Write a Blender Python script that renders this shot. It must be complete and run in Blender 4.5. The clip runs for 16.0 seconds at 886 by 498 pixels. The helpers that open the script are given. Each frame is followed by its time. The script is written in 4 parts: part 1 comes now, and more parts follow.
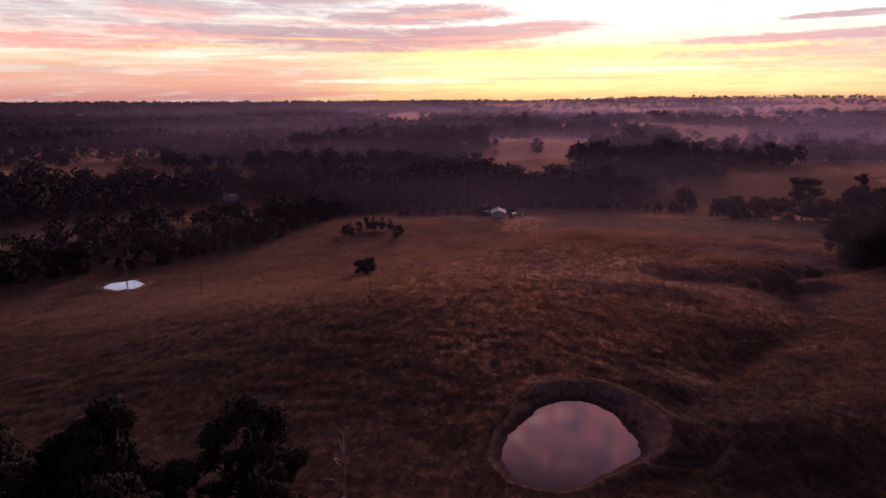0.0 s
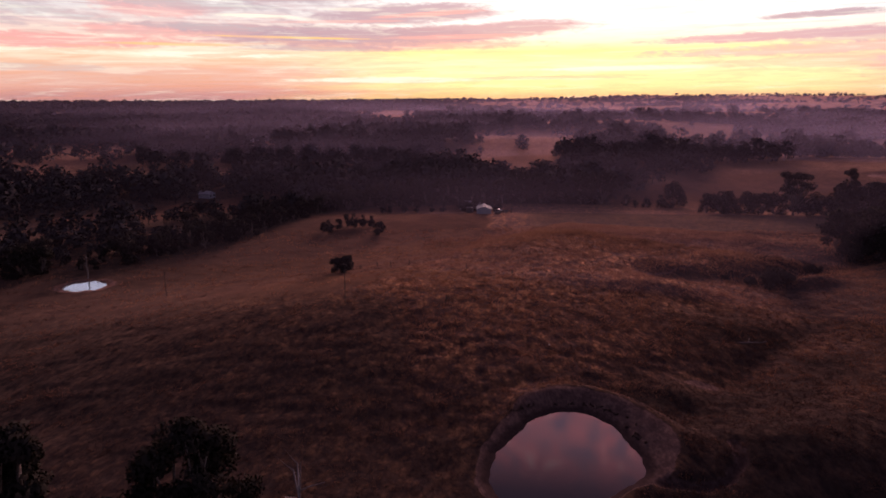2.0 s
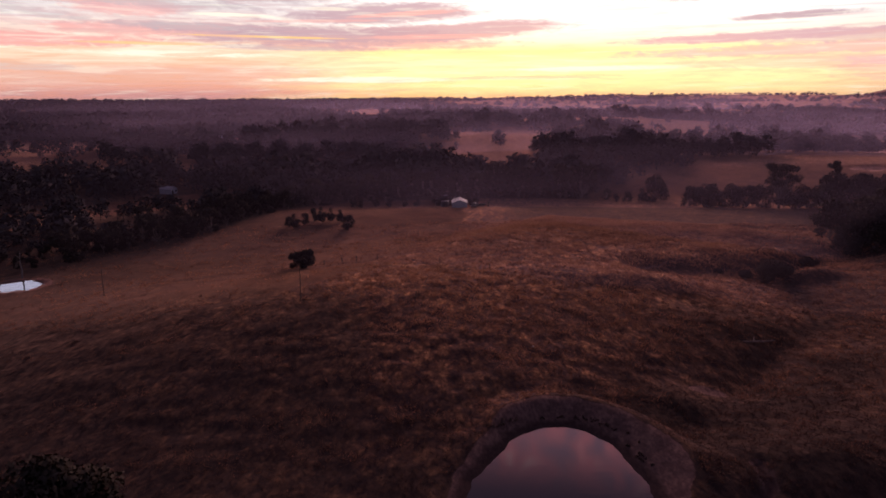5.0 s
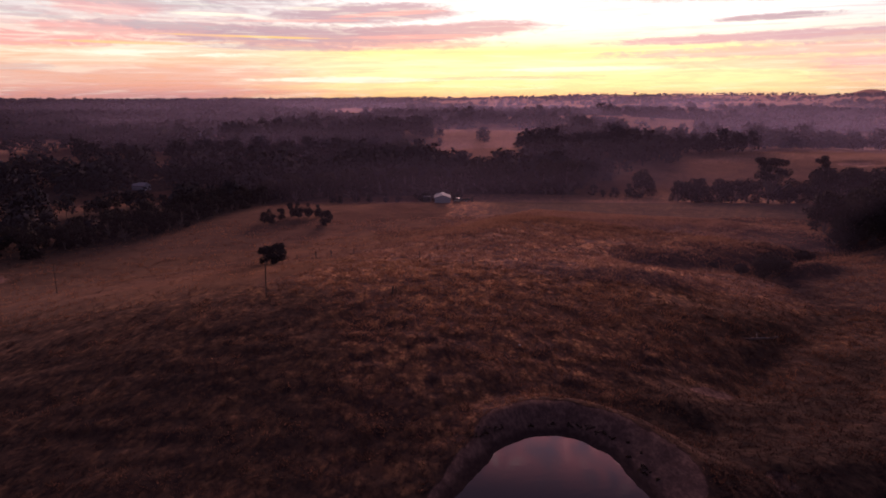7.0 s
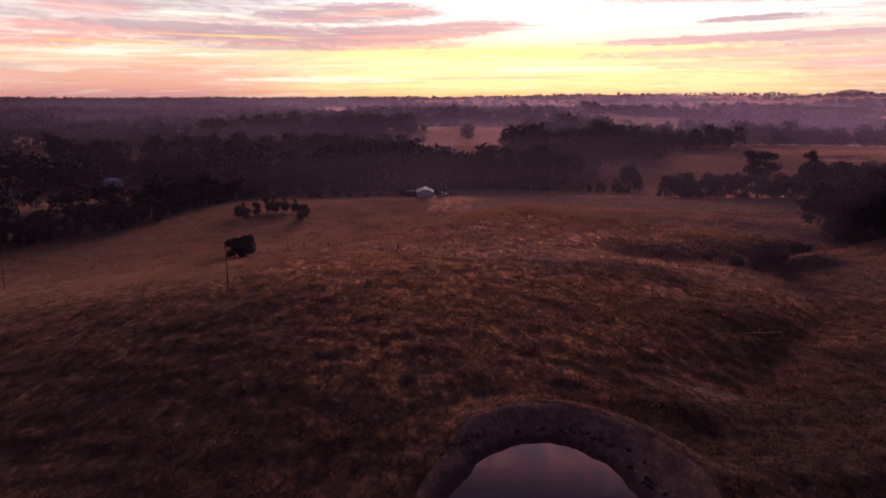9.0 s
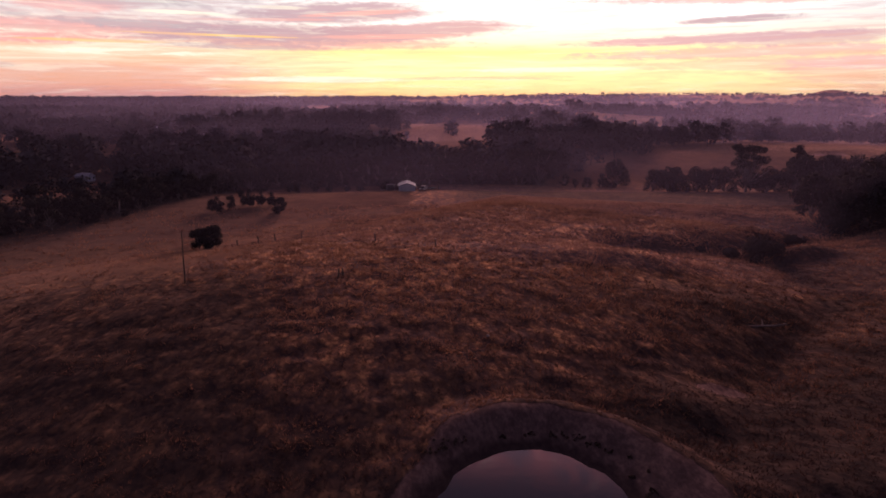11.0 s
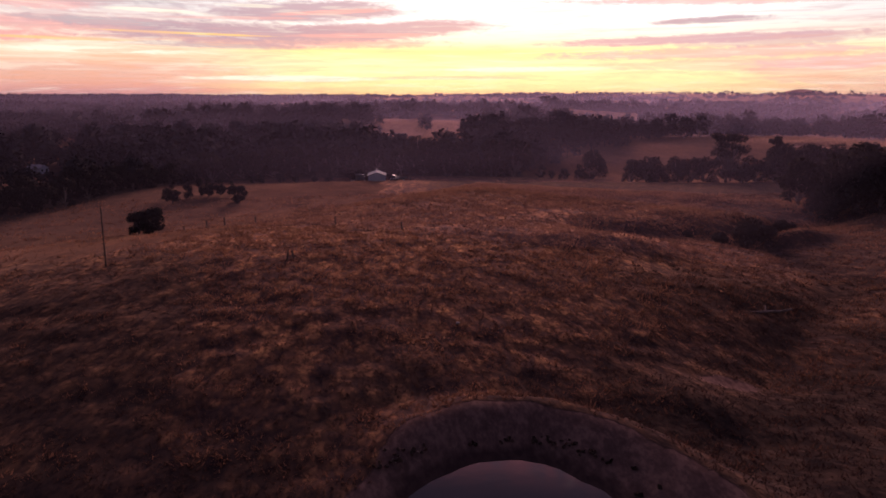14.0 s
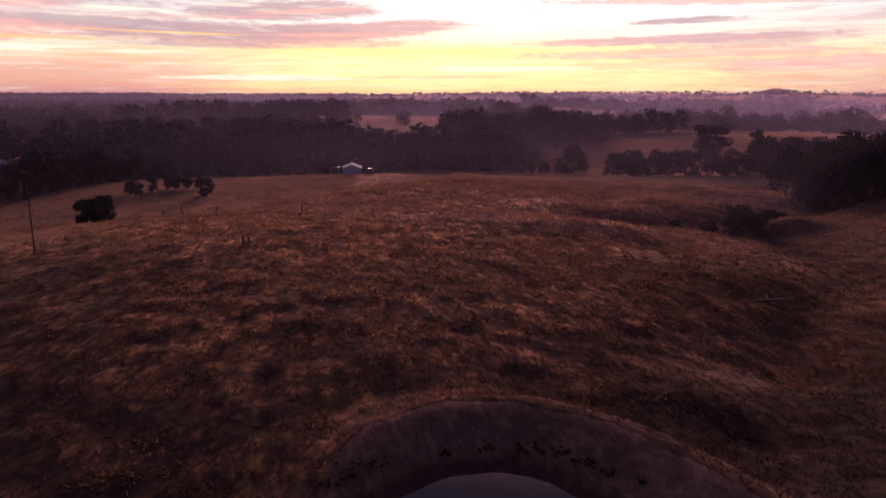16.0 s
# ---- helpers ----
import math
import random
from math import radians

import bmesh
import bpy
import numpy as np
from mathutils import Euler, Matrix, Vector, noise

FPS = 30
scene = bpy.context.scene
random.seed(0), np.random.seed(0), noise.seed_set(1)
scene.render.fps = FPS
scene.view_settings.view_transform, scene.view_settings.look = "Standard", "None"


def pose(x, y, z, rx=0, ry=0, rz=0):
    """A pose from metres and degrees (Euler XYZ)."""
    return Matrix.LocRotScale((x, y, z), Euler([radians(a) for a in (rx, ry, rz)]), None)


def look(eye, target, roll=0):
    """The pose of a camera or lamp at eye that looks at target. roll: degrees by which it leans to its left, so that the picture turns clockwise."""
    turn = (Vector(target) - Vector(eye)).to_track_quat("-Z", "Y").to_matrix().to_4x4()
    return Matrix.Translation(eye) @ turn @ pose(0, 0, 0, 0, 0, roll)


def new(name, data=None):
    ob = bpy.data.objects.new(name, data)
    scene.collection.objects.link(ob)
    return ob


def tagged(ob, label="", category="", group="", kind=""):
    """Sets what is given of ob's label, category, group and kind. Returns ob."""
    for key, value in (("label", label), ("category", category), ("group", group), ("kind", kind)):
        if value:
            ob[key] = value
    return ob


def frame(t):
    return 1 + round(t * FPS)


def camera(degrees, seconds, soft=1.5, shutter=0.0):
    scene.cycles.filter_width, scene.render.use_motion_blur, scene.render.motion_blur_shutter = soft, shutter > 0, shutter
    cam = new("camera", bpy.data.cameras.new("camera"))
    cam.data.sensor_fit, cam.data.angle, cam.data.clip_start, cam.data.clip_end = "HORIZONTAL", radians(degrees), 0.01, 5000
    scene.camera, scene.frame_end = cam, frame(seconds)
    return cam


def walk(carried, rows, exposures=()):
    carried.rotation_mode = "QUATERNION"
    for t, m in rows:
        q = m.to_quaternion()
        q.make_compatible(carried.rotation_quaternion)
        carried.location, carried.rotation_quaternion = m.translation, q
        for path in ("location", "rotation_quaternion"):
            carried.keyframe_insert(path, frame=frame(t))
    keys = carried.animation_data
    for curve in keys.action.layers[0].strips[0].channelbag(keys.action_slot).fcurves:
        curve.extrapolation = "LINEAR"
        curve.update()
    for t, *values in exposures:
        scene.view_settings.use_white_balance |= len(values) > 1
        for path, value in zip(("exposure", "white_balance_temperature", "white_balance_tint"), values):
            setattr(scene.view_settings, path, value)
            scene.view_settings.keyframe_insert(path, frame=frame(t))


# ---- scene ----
# Dawn over a dry grazing property: dam, paddock, shed, creek timber and hazy ranges.
cam = camera(65.0, 16.0, soft=1.8)
PATH = [
    (0, (1.55, 14.29, 41.80), (-2.23, 111.89, 20.35), -0.09),
    (0.5, (1.60, 16.77, 41.16), (-1.66, 114.38, 19.67), -0.11),
    (1, (1.68, 19.23, 40.50), (-1.05, 116.85, 18.96), -0.12),
    (1.5, (1.78, 21.67, 39.81), (-0.42, 119.29, 18.24), -0.13),
    (2, (1.90, 24.08, 39.10), (0.23, 121.70, 17.51), -0.13),
    (2.5, (2.04, 26.45, 38.36), (0.91, 124.08, 16.76), -0.13),
    (3, (2.21, 28.79, 37.61), (1.62, 126.42, 16.00), -0.13),
    (3.5, (2.39, 31.09, 36.85), (2.34, 128.73, 15.23), -0.12),
    (4, (2.59, 33.35, 36.07), (3.08, 130.98, 14.46), -0.11),
    (4.5, (2.80, 35.57, 35.29), (3.84, 133.20, 13.67), -0.10),
    (5, (3.03, 37.75, 34.49), (4.61, 135.37, 12.88), -0.08),
    (5.5, (3.28, 39.88, 33.69), (5.40, 137.49, 12.09), -0.06),
    (6, (3.53, 41.96, 32.89), (6.20, 139.57, 11.29), -0.04),
    (6.5, (3.80, 44.01, 32.08), (7.00, 141.60, 10.49), -0.02),
    (7, (4.07, 46.00, 31.27), (7.82, 143.58, 9.69), 0.00),
    (7.5, (4.36, 47.96, 30.46), (8.64, 145.51, 8.89), 0.03),
    (8, (4.65, 49.87, 29.65), (9.47, 147.40, 8.08), 0.05),
    (8.5, (4.96, 51.74, 28.85), (10.31, 149.24, 7.28), 0.08),
    (9, (5.27, 53.57, 28.04), (11.15, 151.04, 6.48), 0.10),
    (9.5, (5.58, 55.36, 27.24), (11.99, 152.79, 5.68), 0.13),
    (10, (5.91, 57.11, 26.45), (12.85, 154.51, 4.89), 0.16),
    (10.5, (6.23, 58.83, 25.66), (13.71, 156.19, 4.10), 0.18),
    (11, (6.57, 60.52, 24.87), (14.58, 157.84, 3.31), 0.21),
    (11.5, (6.91, 62.19, 24.10), (15.46, 159.46, 2.52), 0.23),
    (12, (7.25, 63.83, 23.32), (16.35, 161.05, 1.74), 0.25),
    (12.5, (7.60, 65.46, 22.55), (17.26, 162.62, 0.96), 0.27),
    (13, (7.96, 67.07, 21.79), (18.19, 164.17, 0.18), 0.29),
    (13.5, (8.32, 68.67, 21.03), (19.14, 165.70, -0.59), 0.31),
    (14, (8.68, 70.26, 20.27), (20.12, 167.23, -1.36), 0.32),
    (14.5, (9.05, 71.86, 19.51), (21.14, 168.74, -2.12), 0.33),
    (15, (9.42, 73.47, 18.76), (22.20, 170.26, -2.88), 0.34),
    (15.5, (9.81, 75.09, 18.01), (23.30, 171.78, -3.64), 0.35),
    (16, (10.19, 76.74, 17.26), (24.46, 173.32, -4.40), 0.35),
]
walk(cam, [(t, look(eye, target, roll)) for t, eye, target, roll in PATH])

# ---------------------------------------------------------------- sky and light
GLOW_AZ = 9.0        # bearing of the coming sunrise, degrees to the right of +y


class Graph:
    """Short way to write shader maths."""

    def __init__(self, tree):
        self.tree = tree

    def node(self, kind, **values):
        n = self.tree.nodes.new(kind)
        for key, value in values.items():
            self.put(n.inputs[key.replace("_", " ")], value)
        return n

    def stored(self, name):
        n = self.tree.nodes.new("ShaderNodeAttribute")
        n.attribute_name = name
        return n.outputs["Fac"]

    def put(self, socket, value):
        if isinstance(value, bpy.types.NodeSocket):
            self.tree.links.new(value, socket)
        else:
            socket.default_value = value

    def math(self, op, a, b=0.0, c=0.0):
        n = self.tree.nodes.new("ShaderNodeMath")
        n.operation = op
        for s, v in zip(n.inputs, (a, b, c)):
            self.put(s, v)
        return n.outputs[0]

    def ramp(self, value, stops, mode="LINEAR"):
        n = self.tree.nodes.new("ShaderNodeValToRGB")
        n.color_ramp.interpolation = mode
        while len(n.color_ramp.elements) < len(stops):
            n.color_ramp.elements.new(0.5)
        for e, (p, col) in zip(n.color_ramp.elements, stops):
            e.position, e.color = p, (*col, 1)
        self.put(n.inputs[0], value)
        return n.outputs[0]

    def span(self, value, lo, hi, a=0.0, b=1.0, smooth=True):
        n = self.tree.nodes.new("ShaderNodeMapRange")
        n.interpolation_type = "SMOOTHSTEP" if smooth else "LINEAR"
        for s, v in zip(n.inputs, (value, lo, hi, a, b)):
            self.put(s, v)
        return n.outputs[0]

    def mix(self, fac, a, b, mode="MIX"):
        n = self.tree.nodes.new("ShaderNodeMix")
        n.data_type, n.blend_type = "RGBA", mode
        self.put(n.inputs[0], fac)
        self.put(n.inputs[6], a if isinstance(a, bpy.types.NodeSocket) else (*a, 1))
        self.put(n.inputs[7], b if isinstance(b, bpy.types.NodeSocket) else (*b, 1))
        return n.outputs[2]

    def vec(self, x, y, z=0.0):
        n = self.tree.nodes.new("ShaderNodeCombineXYZ")
        for s, v in zip(n.inputs, (x, y, z)):
            self.put(s, v)
        return n.outputs[0]

    def noise(self, vector, scale, detail=3.0, rough=0.5, warp=0.0):
        n = self.tree.nodes.new("ShaderNodeTexNoise")
        for key, v in (("Vector", vector), ("Scale", scale), ("Detail", detail), ("Roughness", rough), ("Distortion", warp)):
            self.put(n.inputs[key], v)
        return n.outputs[0]


world = bpy.data.worlds.new("dawn_sky")
scene.world = world
world.use_nodes = True
g = Graph(world.node_tree)
world.node_tree.nodes.clear()
ray_way = g.node("ShaderNodeTexCoord").outputs["Generated"]
axes = g.node("ShaderNodeSeparateXYZ", Vector=ray_way).outputs
az = g.math("DEGREES", g.math("ARCTAN2", axes[0], axes[1]))
el = g.math("DEGREES", g.math("ARCSINE", axes[2]))
# streaky cloud texture: long across the sky, thin upwards
streak = g.noise(g.vec(g.math("MULTIPLY", az, 0.11), g.math("MULTIPLY", el, 0.95), 3.1), 1.0, 5.0, 0.55, 0.4)
fine = g.noise(g.vec(g.math("MULTIPLY", az, 0.62), g.math("MULTIPLY", g.math("ADD", el, g.math("MULTIPLY", az, 0.03)), 2.3), 7.7), 1.0, 6.0, 0.62, 0.9)
# colour of the clear dawn sky by height, on the bright side and on the flank
core = g.ramp(g.span(el, 0, 8, smooth=False), [(0.0, (1.0, 0.66, 0.27)), (0.05, (1.05, 0.86, 0.38)), (0.15, (1.08, 0.96, 0.48)), (0.30, (1.1, 1.02, 0.60)), (0.42, (1.08, 0.95, 0.42)), (0.54, (1.1, 1.05, 0.86)), (0.70, (1.15, 1.13, 1.12)), (1.0, (1.2, 1.18, 1.17))])
flank = g.ramp(g.span(el, 0, 8, smooth=False), [(0.0, (0.60, 0.29, 0.28)), (0.08, (0.80, 0.42, 0.36)), (0.22, (0.92, 0.55, 0.45)), (0.36, (0.98, 0.76, 0.58)), (0.48, (1.0, 0.86, 0.72)), (0.60, (0.92, 0.66, 0.62)), (0.78, (0.84, 0.76, 0.78)), (1.0, (0.80, 0.77, 0.80))])
offset = g.math("ADD", g.math("SUBTRACT", az, GLOW_AZ), g.math("MULTIPLY", g.math("SUBTRACT", streak, 0.5), 18.0))
side = g.span(g.math("MAXIMUM", g.math("MULTIPLY", offset, 0.70), g.math("MULTIPLY", offset, -1.0)), 9, 27)
sky = g.mix(side, core, flank)


def bank(base, rows, tint, edge):
    """Adds cloud banks: bearing, height, half width, half height, tilt (degrees up per degree to the right), density."""
    for a0, e0, ra, re, tilt, dense in rows:
        da = g.math("SUBTRACT", az, a0)
        de = g.math("SUBTRACT", g.math("SUBTRACT", el, e0), g.math("MULTIPLY", da, tilt))
        d = g.math("ADD", g.math("POWER", g.math("MULTIPLY", da, 1 / ra), 2.0), g.math("POWER", g.math("MULTIPLY", de, 1 / re), 2.0))
        body = g.math("SUBTRACT", 1.0, d)
        body = g.math("ADD", body, g.math("MULTIPLY", g.math("SUBTRACT", g.math("ADD", g.math("MULTIPLY", streak, 0.4), g.math("MULTIPLY", fine, 0.6)), 0.5), edge * 1.5))
        base = g.mix(g.math("MULTIPLY", g.span(body, 0.05, 0.75), dense), base, tint)
    return base


# feathered high cloud slanting down to the right, over the left flank
feather = g.noise(g.vec(g.math("MULTIPLY", az, 0.30), g.math("MULTIPLY", g.math("ADD", el, g.math("MULTIPLY", az, 0.13)), 1.5), 2.2), 1.0, 4.0, 0.58, 0.35)
over = g.math("MULTIPLY", g.span(el, 3.5, 5.2), g.span(az, 4, -10))
sky = g.mix(g.math("MULTIPLY", over, g.span(feather, 0.50, 0.70, 0.0, 0.70)), sky, (0.50, 0.40, 0.49))
sky = g.mix(g.math("MULTIPLY", over, g.span(feather, 0.47, 0.32, 0.0, 0.80)), sky, (1.02, 0.98, 0.97))
PINK, MAUVE, PEACH, GREY = (0.95, 0.42, 0.42), (0.50, 0.34, 0.44), (0.84, 0.50, 0.43), (0.55, 0.48, 0.53)
sky = bank(sky, [(-28, 1.2, 13, 0.6, 0.0, 0.7), (-18, 1.7, 12, 0.6, 0.01, 0.75), (-12, 1.1, 8, 0.4, 0.0, 0.5), (27, 2.3, 11, 0.5, 0.02, 0.5), (37, 1.6, 9, 0.9, 0.0, 0.6), (8, 1.35, 8, 0.2, 0.005, 0.55), (31, 2.8, 9, 0.35, 0.02, 0.35)], PEACH, 2.2)
sky = bank(sky, [(-33, 3.9, 14, 0.65, -0.01, 0.95), (-21, 4.6, 9, 0.7, -0.03, 0.75), (-23, 6.3, 5, 0.8, -0.03, 0.65), (-4, 3.95, 14, 0.5, 0.0, 0.8)], PINK, 2.0)
sky = bank(sky, [(27, 3.2, 15, 0.5, 0.015, 0.8), (30, 6.9, 16, 0.45, -0.01, 0.8), (38, 2.5, 9, 0.6, 0.02, 0.8)], (0.91, 0.52, 0.54), 2.0)
sky = bank(sky, [(-9, 4.5, 14, 0.95, 0.0, 0.95), (-4, 6.2, 9, 1.0, 0.02, 0.9), (2, 4.9, 10, 0.85, 0.05, 0.9), (-11, 3.6, 8, 0.3, -0.01, 0.75), (26.5, 5.5, 5.0, 0.30, 0.03, 0.9), (-17, 4.9, 8, 0.5, -0.03, 0.8), (-13, 7.3, 8, 0.5, 0.0, 0.7)], MAUVE, 1.45)
sky = bank(sky, [(-24, 7.0, 10, 0.6, -0.06, 0.65), (-31, 5.8, 8, 0.5, -0.09, 0.55), (42, 3.6, 5, 0.2, 0.0, 0.75), (-32, 2.0, 7, 0.35, 0.0, 0.4), (-19, 5.0, 6, 0.35, -0.02, 0.6)], GREY, 2.6)
sky = bank(sky, [(25, 4.15, 14, 0.42, 0.025, 0.95), (31, 4.0, 9, 0.6, 0.02, 0.7)], (0.68, 0.42, 0.50), 1.7)
sky = bank(sky, [(-2, 6.2, 5, 0.22, 0.06, 0.75), (-9, 5.6, 6, 0.14, 0.02, 0.5), (0, 4.5, 7, 0.2, 0.02, 0.6)], (1.0, 0.46, 0.44), 1.6)
sky = bank(sky, [(-13, 4.38, 8, 0.11, -0.01, 0.95), (-21, 3.75, 6, 0.14, 0.0, 0.7)], (1.06, 0.66, 0.26), 0.9)
sky = bank(sky, [(-19, 3.05, 8, 0.30, 0.0, 0.95), (-30, 3.1, 6, 0.22, 0.0, 0.6), (-15, 5.9, 4, 0.18, -0.02, 0.8), (-8, 6.5, 3, 0.18, 0.0, 0.7), (-5, 1.2, 9, 0.28, 0.0, 0.85), (13, 2.0, 8, 0.24, 0.01, 0.85)], (1.08, 1.03, 0.86), 1.6)
# thin streaks all over, pinker away from the sunrise
wisp = g.noise(g.vec(g.math("MULTIPLY", az, 0.21), g.math("MULTIPLY", g.math("SUBTRACT", el, g.math("MULTIPLY", az, 0.01)), 3.1), 5.5), 1.0, 6.0, 0.62, 0.5)
sky = g.mix(g.math("MULTIPLY", g.span(wisp, 0.46, 0.66), g.span(side, 0, 1, 0.34, 0.65)), sky, g.ramp(g.span(el, 0, 8, smooth=False), [(0.0, (0.80, 0.34, 0.24)), (0.4, (0.95, 0.52, 0.36)), (0.6, (0.72, 0.42, 0.46)), (1.0, (0.56, 0.44, 0.52))]))
sky = g.mix(g.math("MULTIPLY", g.span(wisp, 0.48, 0.34), g.span(side, 0, 1, 0.30, 0.35)), sky, (1.1, 1.04, 0.86))
# brighter veil of lit cloud over the sunrise, above the view, and the dim dome beyond it
ahead = g.span(g.math("ABSOLUTE", g.math("SUBTRACT", az, 2.0)), 26, 75, 1.0, 0.0)
mottle = g.noise(g.vec(g.math("MULTIPLY", az, 0.22), g.math("MULTIPLY", el, 0.30), 1.3), 1.0, 6.0, 0.6, 1.4)
veil = g.ramp(g.span(mottle, 0.34, 0.66, smooth=False), [(0.0, (0.66, 0.42, 0.64)), (0.4, (1.20, 0.52, 0.68)), (0.7, (1.75, 0.56, 0.70)), (1.0, (2.0, 1.2, 1.3))])
veil = g.mix(g.span(el, 14, 24), (1.35, 1.30, 1.75), veil)
dome = g.mix(ahead, (0.110, 0.090, 0.160), veil)
high = g.mix(g.span(el, 26.5, 32), dome, (0.125, 0.098, 0.180))
low = g.mix(g.span(g.math("ABSOLUTE", g.math("SUBTRACT", az, 3.0)), 45, 110), sky, (0.07, 0.045, 0.07))
sky = g.mix(g.span(el, 7.8, 13), low, high)
air = g.node("ShaderNodeTexSky")
air.sky_type, air.sun_disc, air.sun_elevation, air.sun_rotation = "NISHITA", False, radians(0.5), radians(GLOW_AZ)
sky = g.mix(0.03, sky, air.outputs[0], "ADD")
world.node_tree.links.new(g.node("ShaderNodeBackground", Color=sky, Strength=1.0).outputs[0], g.node("ShaderNodeOutputWorld").inputs[0])

sun = new("sun", bpy.data.lights.new("sun", "SUN"))
sun.data.energy, sun.data.angle, sun.data.color = 3.9, radians(24), (1.0, 0.55, 0.53)
sun.matrix_world = look((0, 0, 300), (-math.sin(radians(GLOW_AZ)) * 100, -math.cos(radians(GLOW_AZ)) * 100, 300 - 10.2))

# ---------------------------------------------------------------- materials


def material(name):
    m = bpy.data.materials.new(name)
    m.use_nodes = True
    gr = Graph(m.node_tree)
    return m, gr, m.node_tree.nodes["Principled BSDF"]


def plain(name, low, high, rough=0.8, scale=3.0, metal=0.0, bump=0.0, spec=0.3):
    """A worn surface whose colour drifts between two tones, at two scales."""
    m, gr, b = material(name)
    at = gr.node("ShaderNodeTexCoord").outputs["Object"]
    n = gr.math("ADD", gr.math("MULTIPLY", gr.noise(at, scale, 4.0, 0.6), 0.6), gr.math("MULTIPLY", gr.noise(at, scale * 9, 2.0), 0.4))
    gr.put(b.inputs["Base Color"], gr.mix(gr.span(n, 0.35, 0.65), low, high))
    b.inputs["Roughness"].default_value, b.inputs["Metallic"].default_value, b.inputs["Specular IOR Level"].default_value = rough, metal, spec
    if bump:
        gr.put(b.inputs["Normal"], gr.node("ShaderNodeBump", Strength=0.6, Distance=bump, Height=n).outputs[0])
    return m


def leaf_material(name, low, high, glow=0.0):
    m, gr, b = material(name)
    isle = gr.node("ShaderNodeNewGeometry").outputs["Random Per Island"]
    each = gr.node("ShaderNodeObjectInfo").outputs["Random"]
    col = gr.mix(gr.math("MULTIPLY", gr.math("ADD", isle, each), 0.5), low, high)
    gr.put(b.inputs["Base Color"], col)
    b.inputs["Roughness"].default_value, b.inputs["Specular IOR Level"].default_value = 1.0, 0.0
    if glow:
        thin = gr.node("ShaderNodeMixShader")
        gr.put(thin.inputs[0], glow)
        gr.put(thin.inputs[1], b.outputs[0])
        gr.put(thin.inputs[2], gr.node("ShaderNodeBsdfTranslucent", Color=col).outputs[0])
        gr.put(m.node_tree.nodes["Material Output"].inputs[0], thin.outputs[0])
    return m


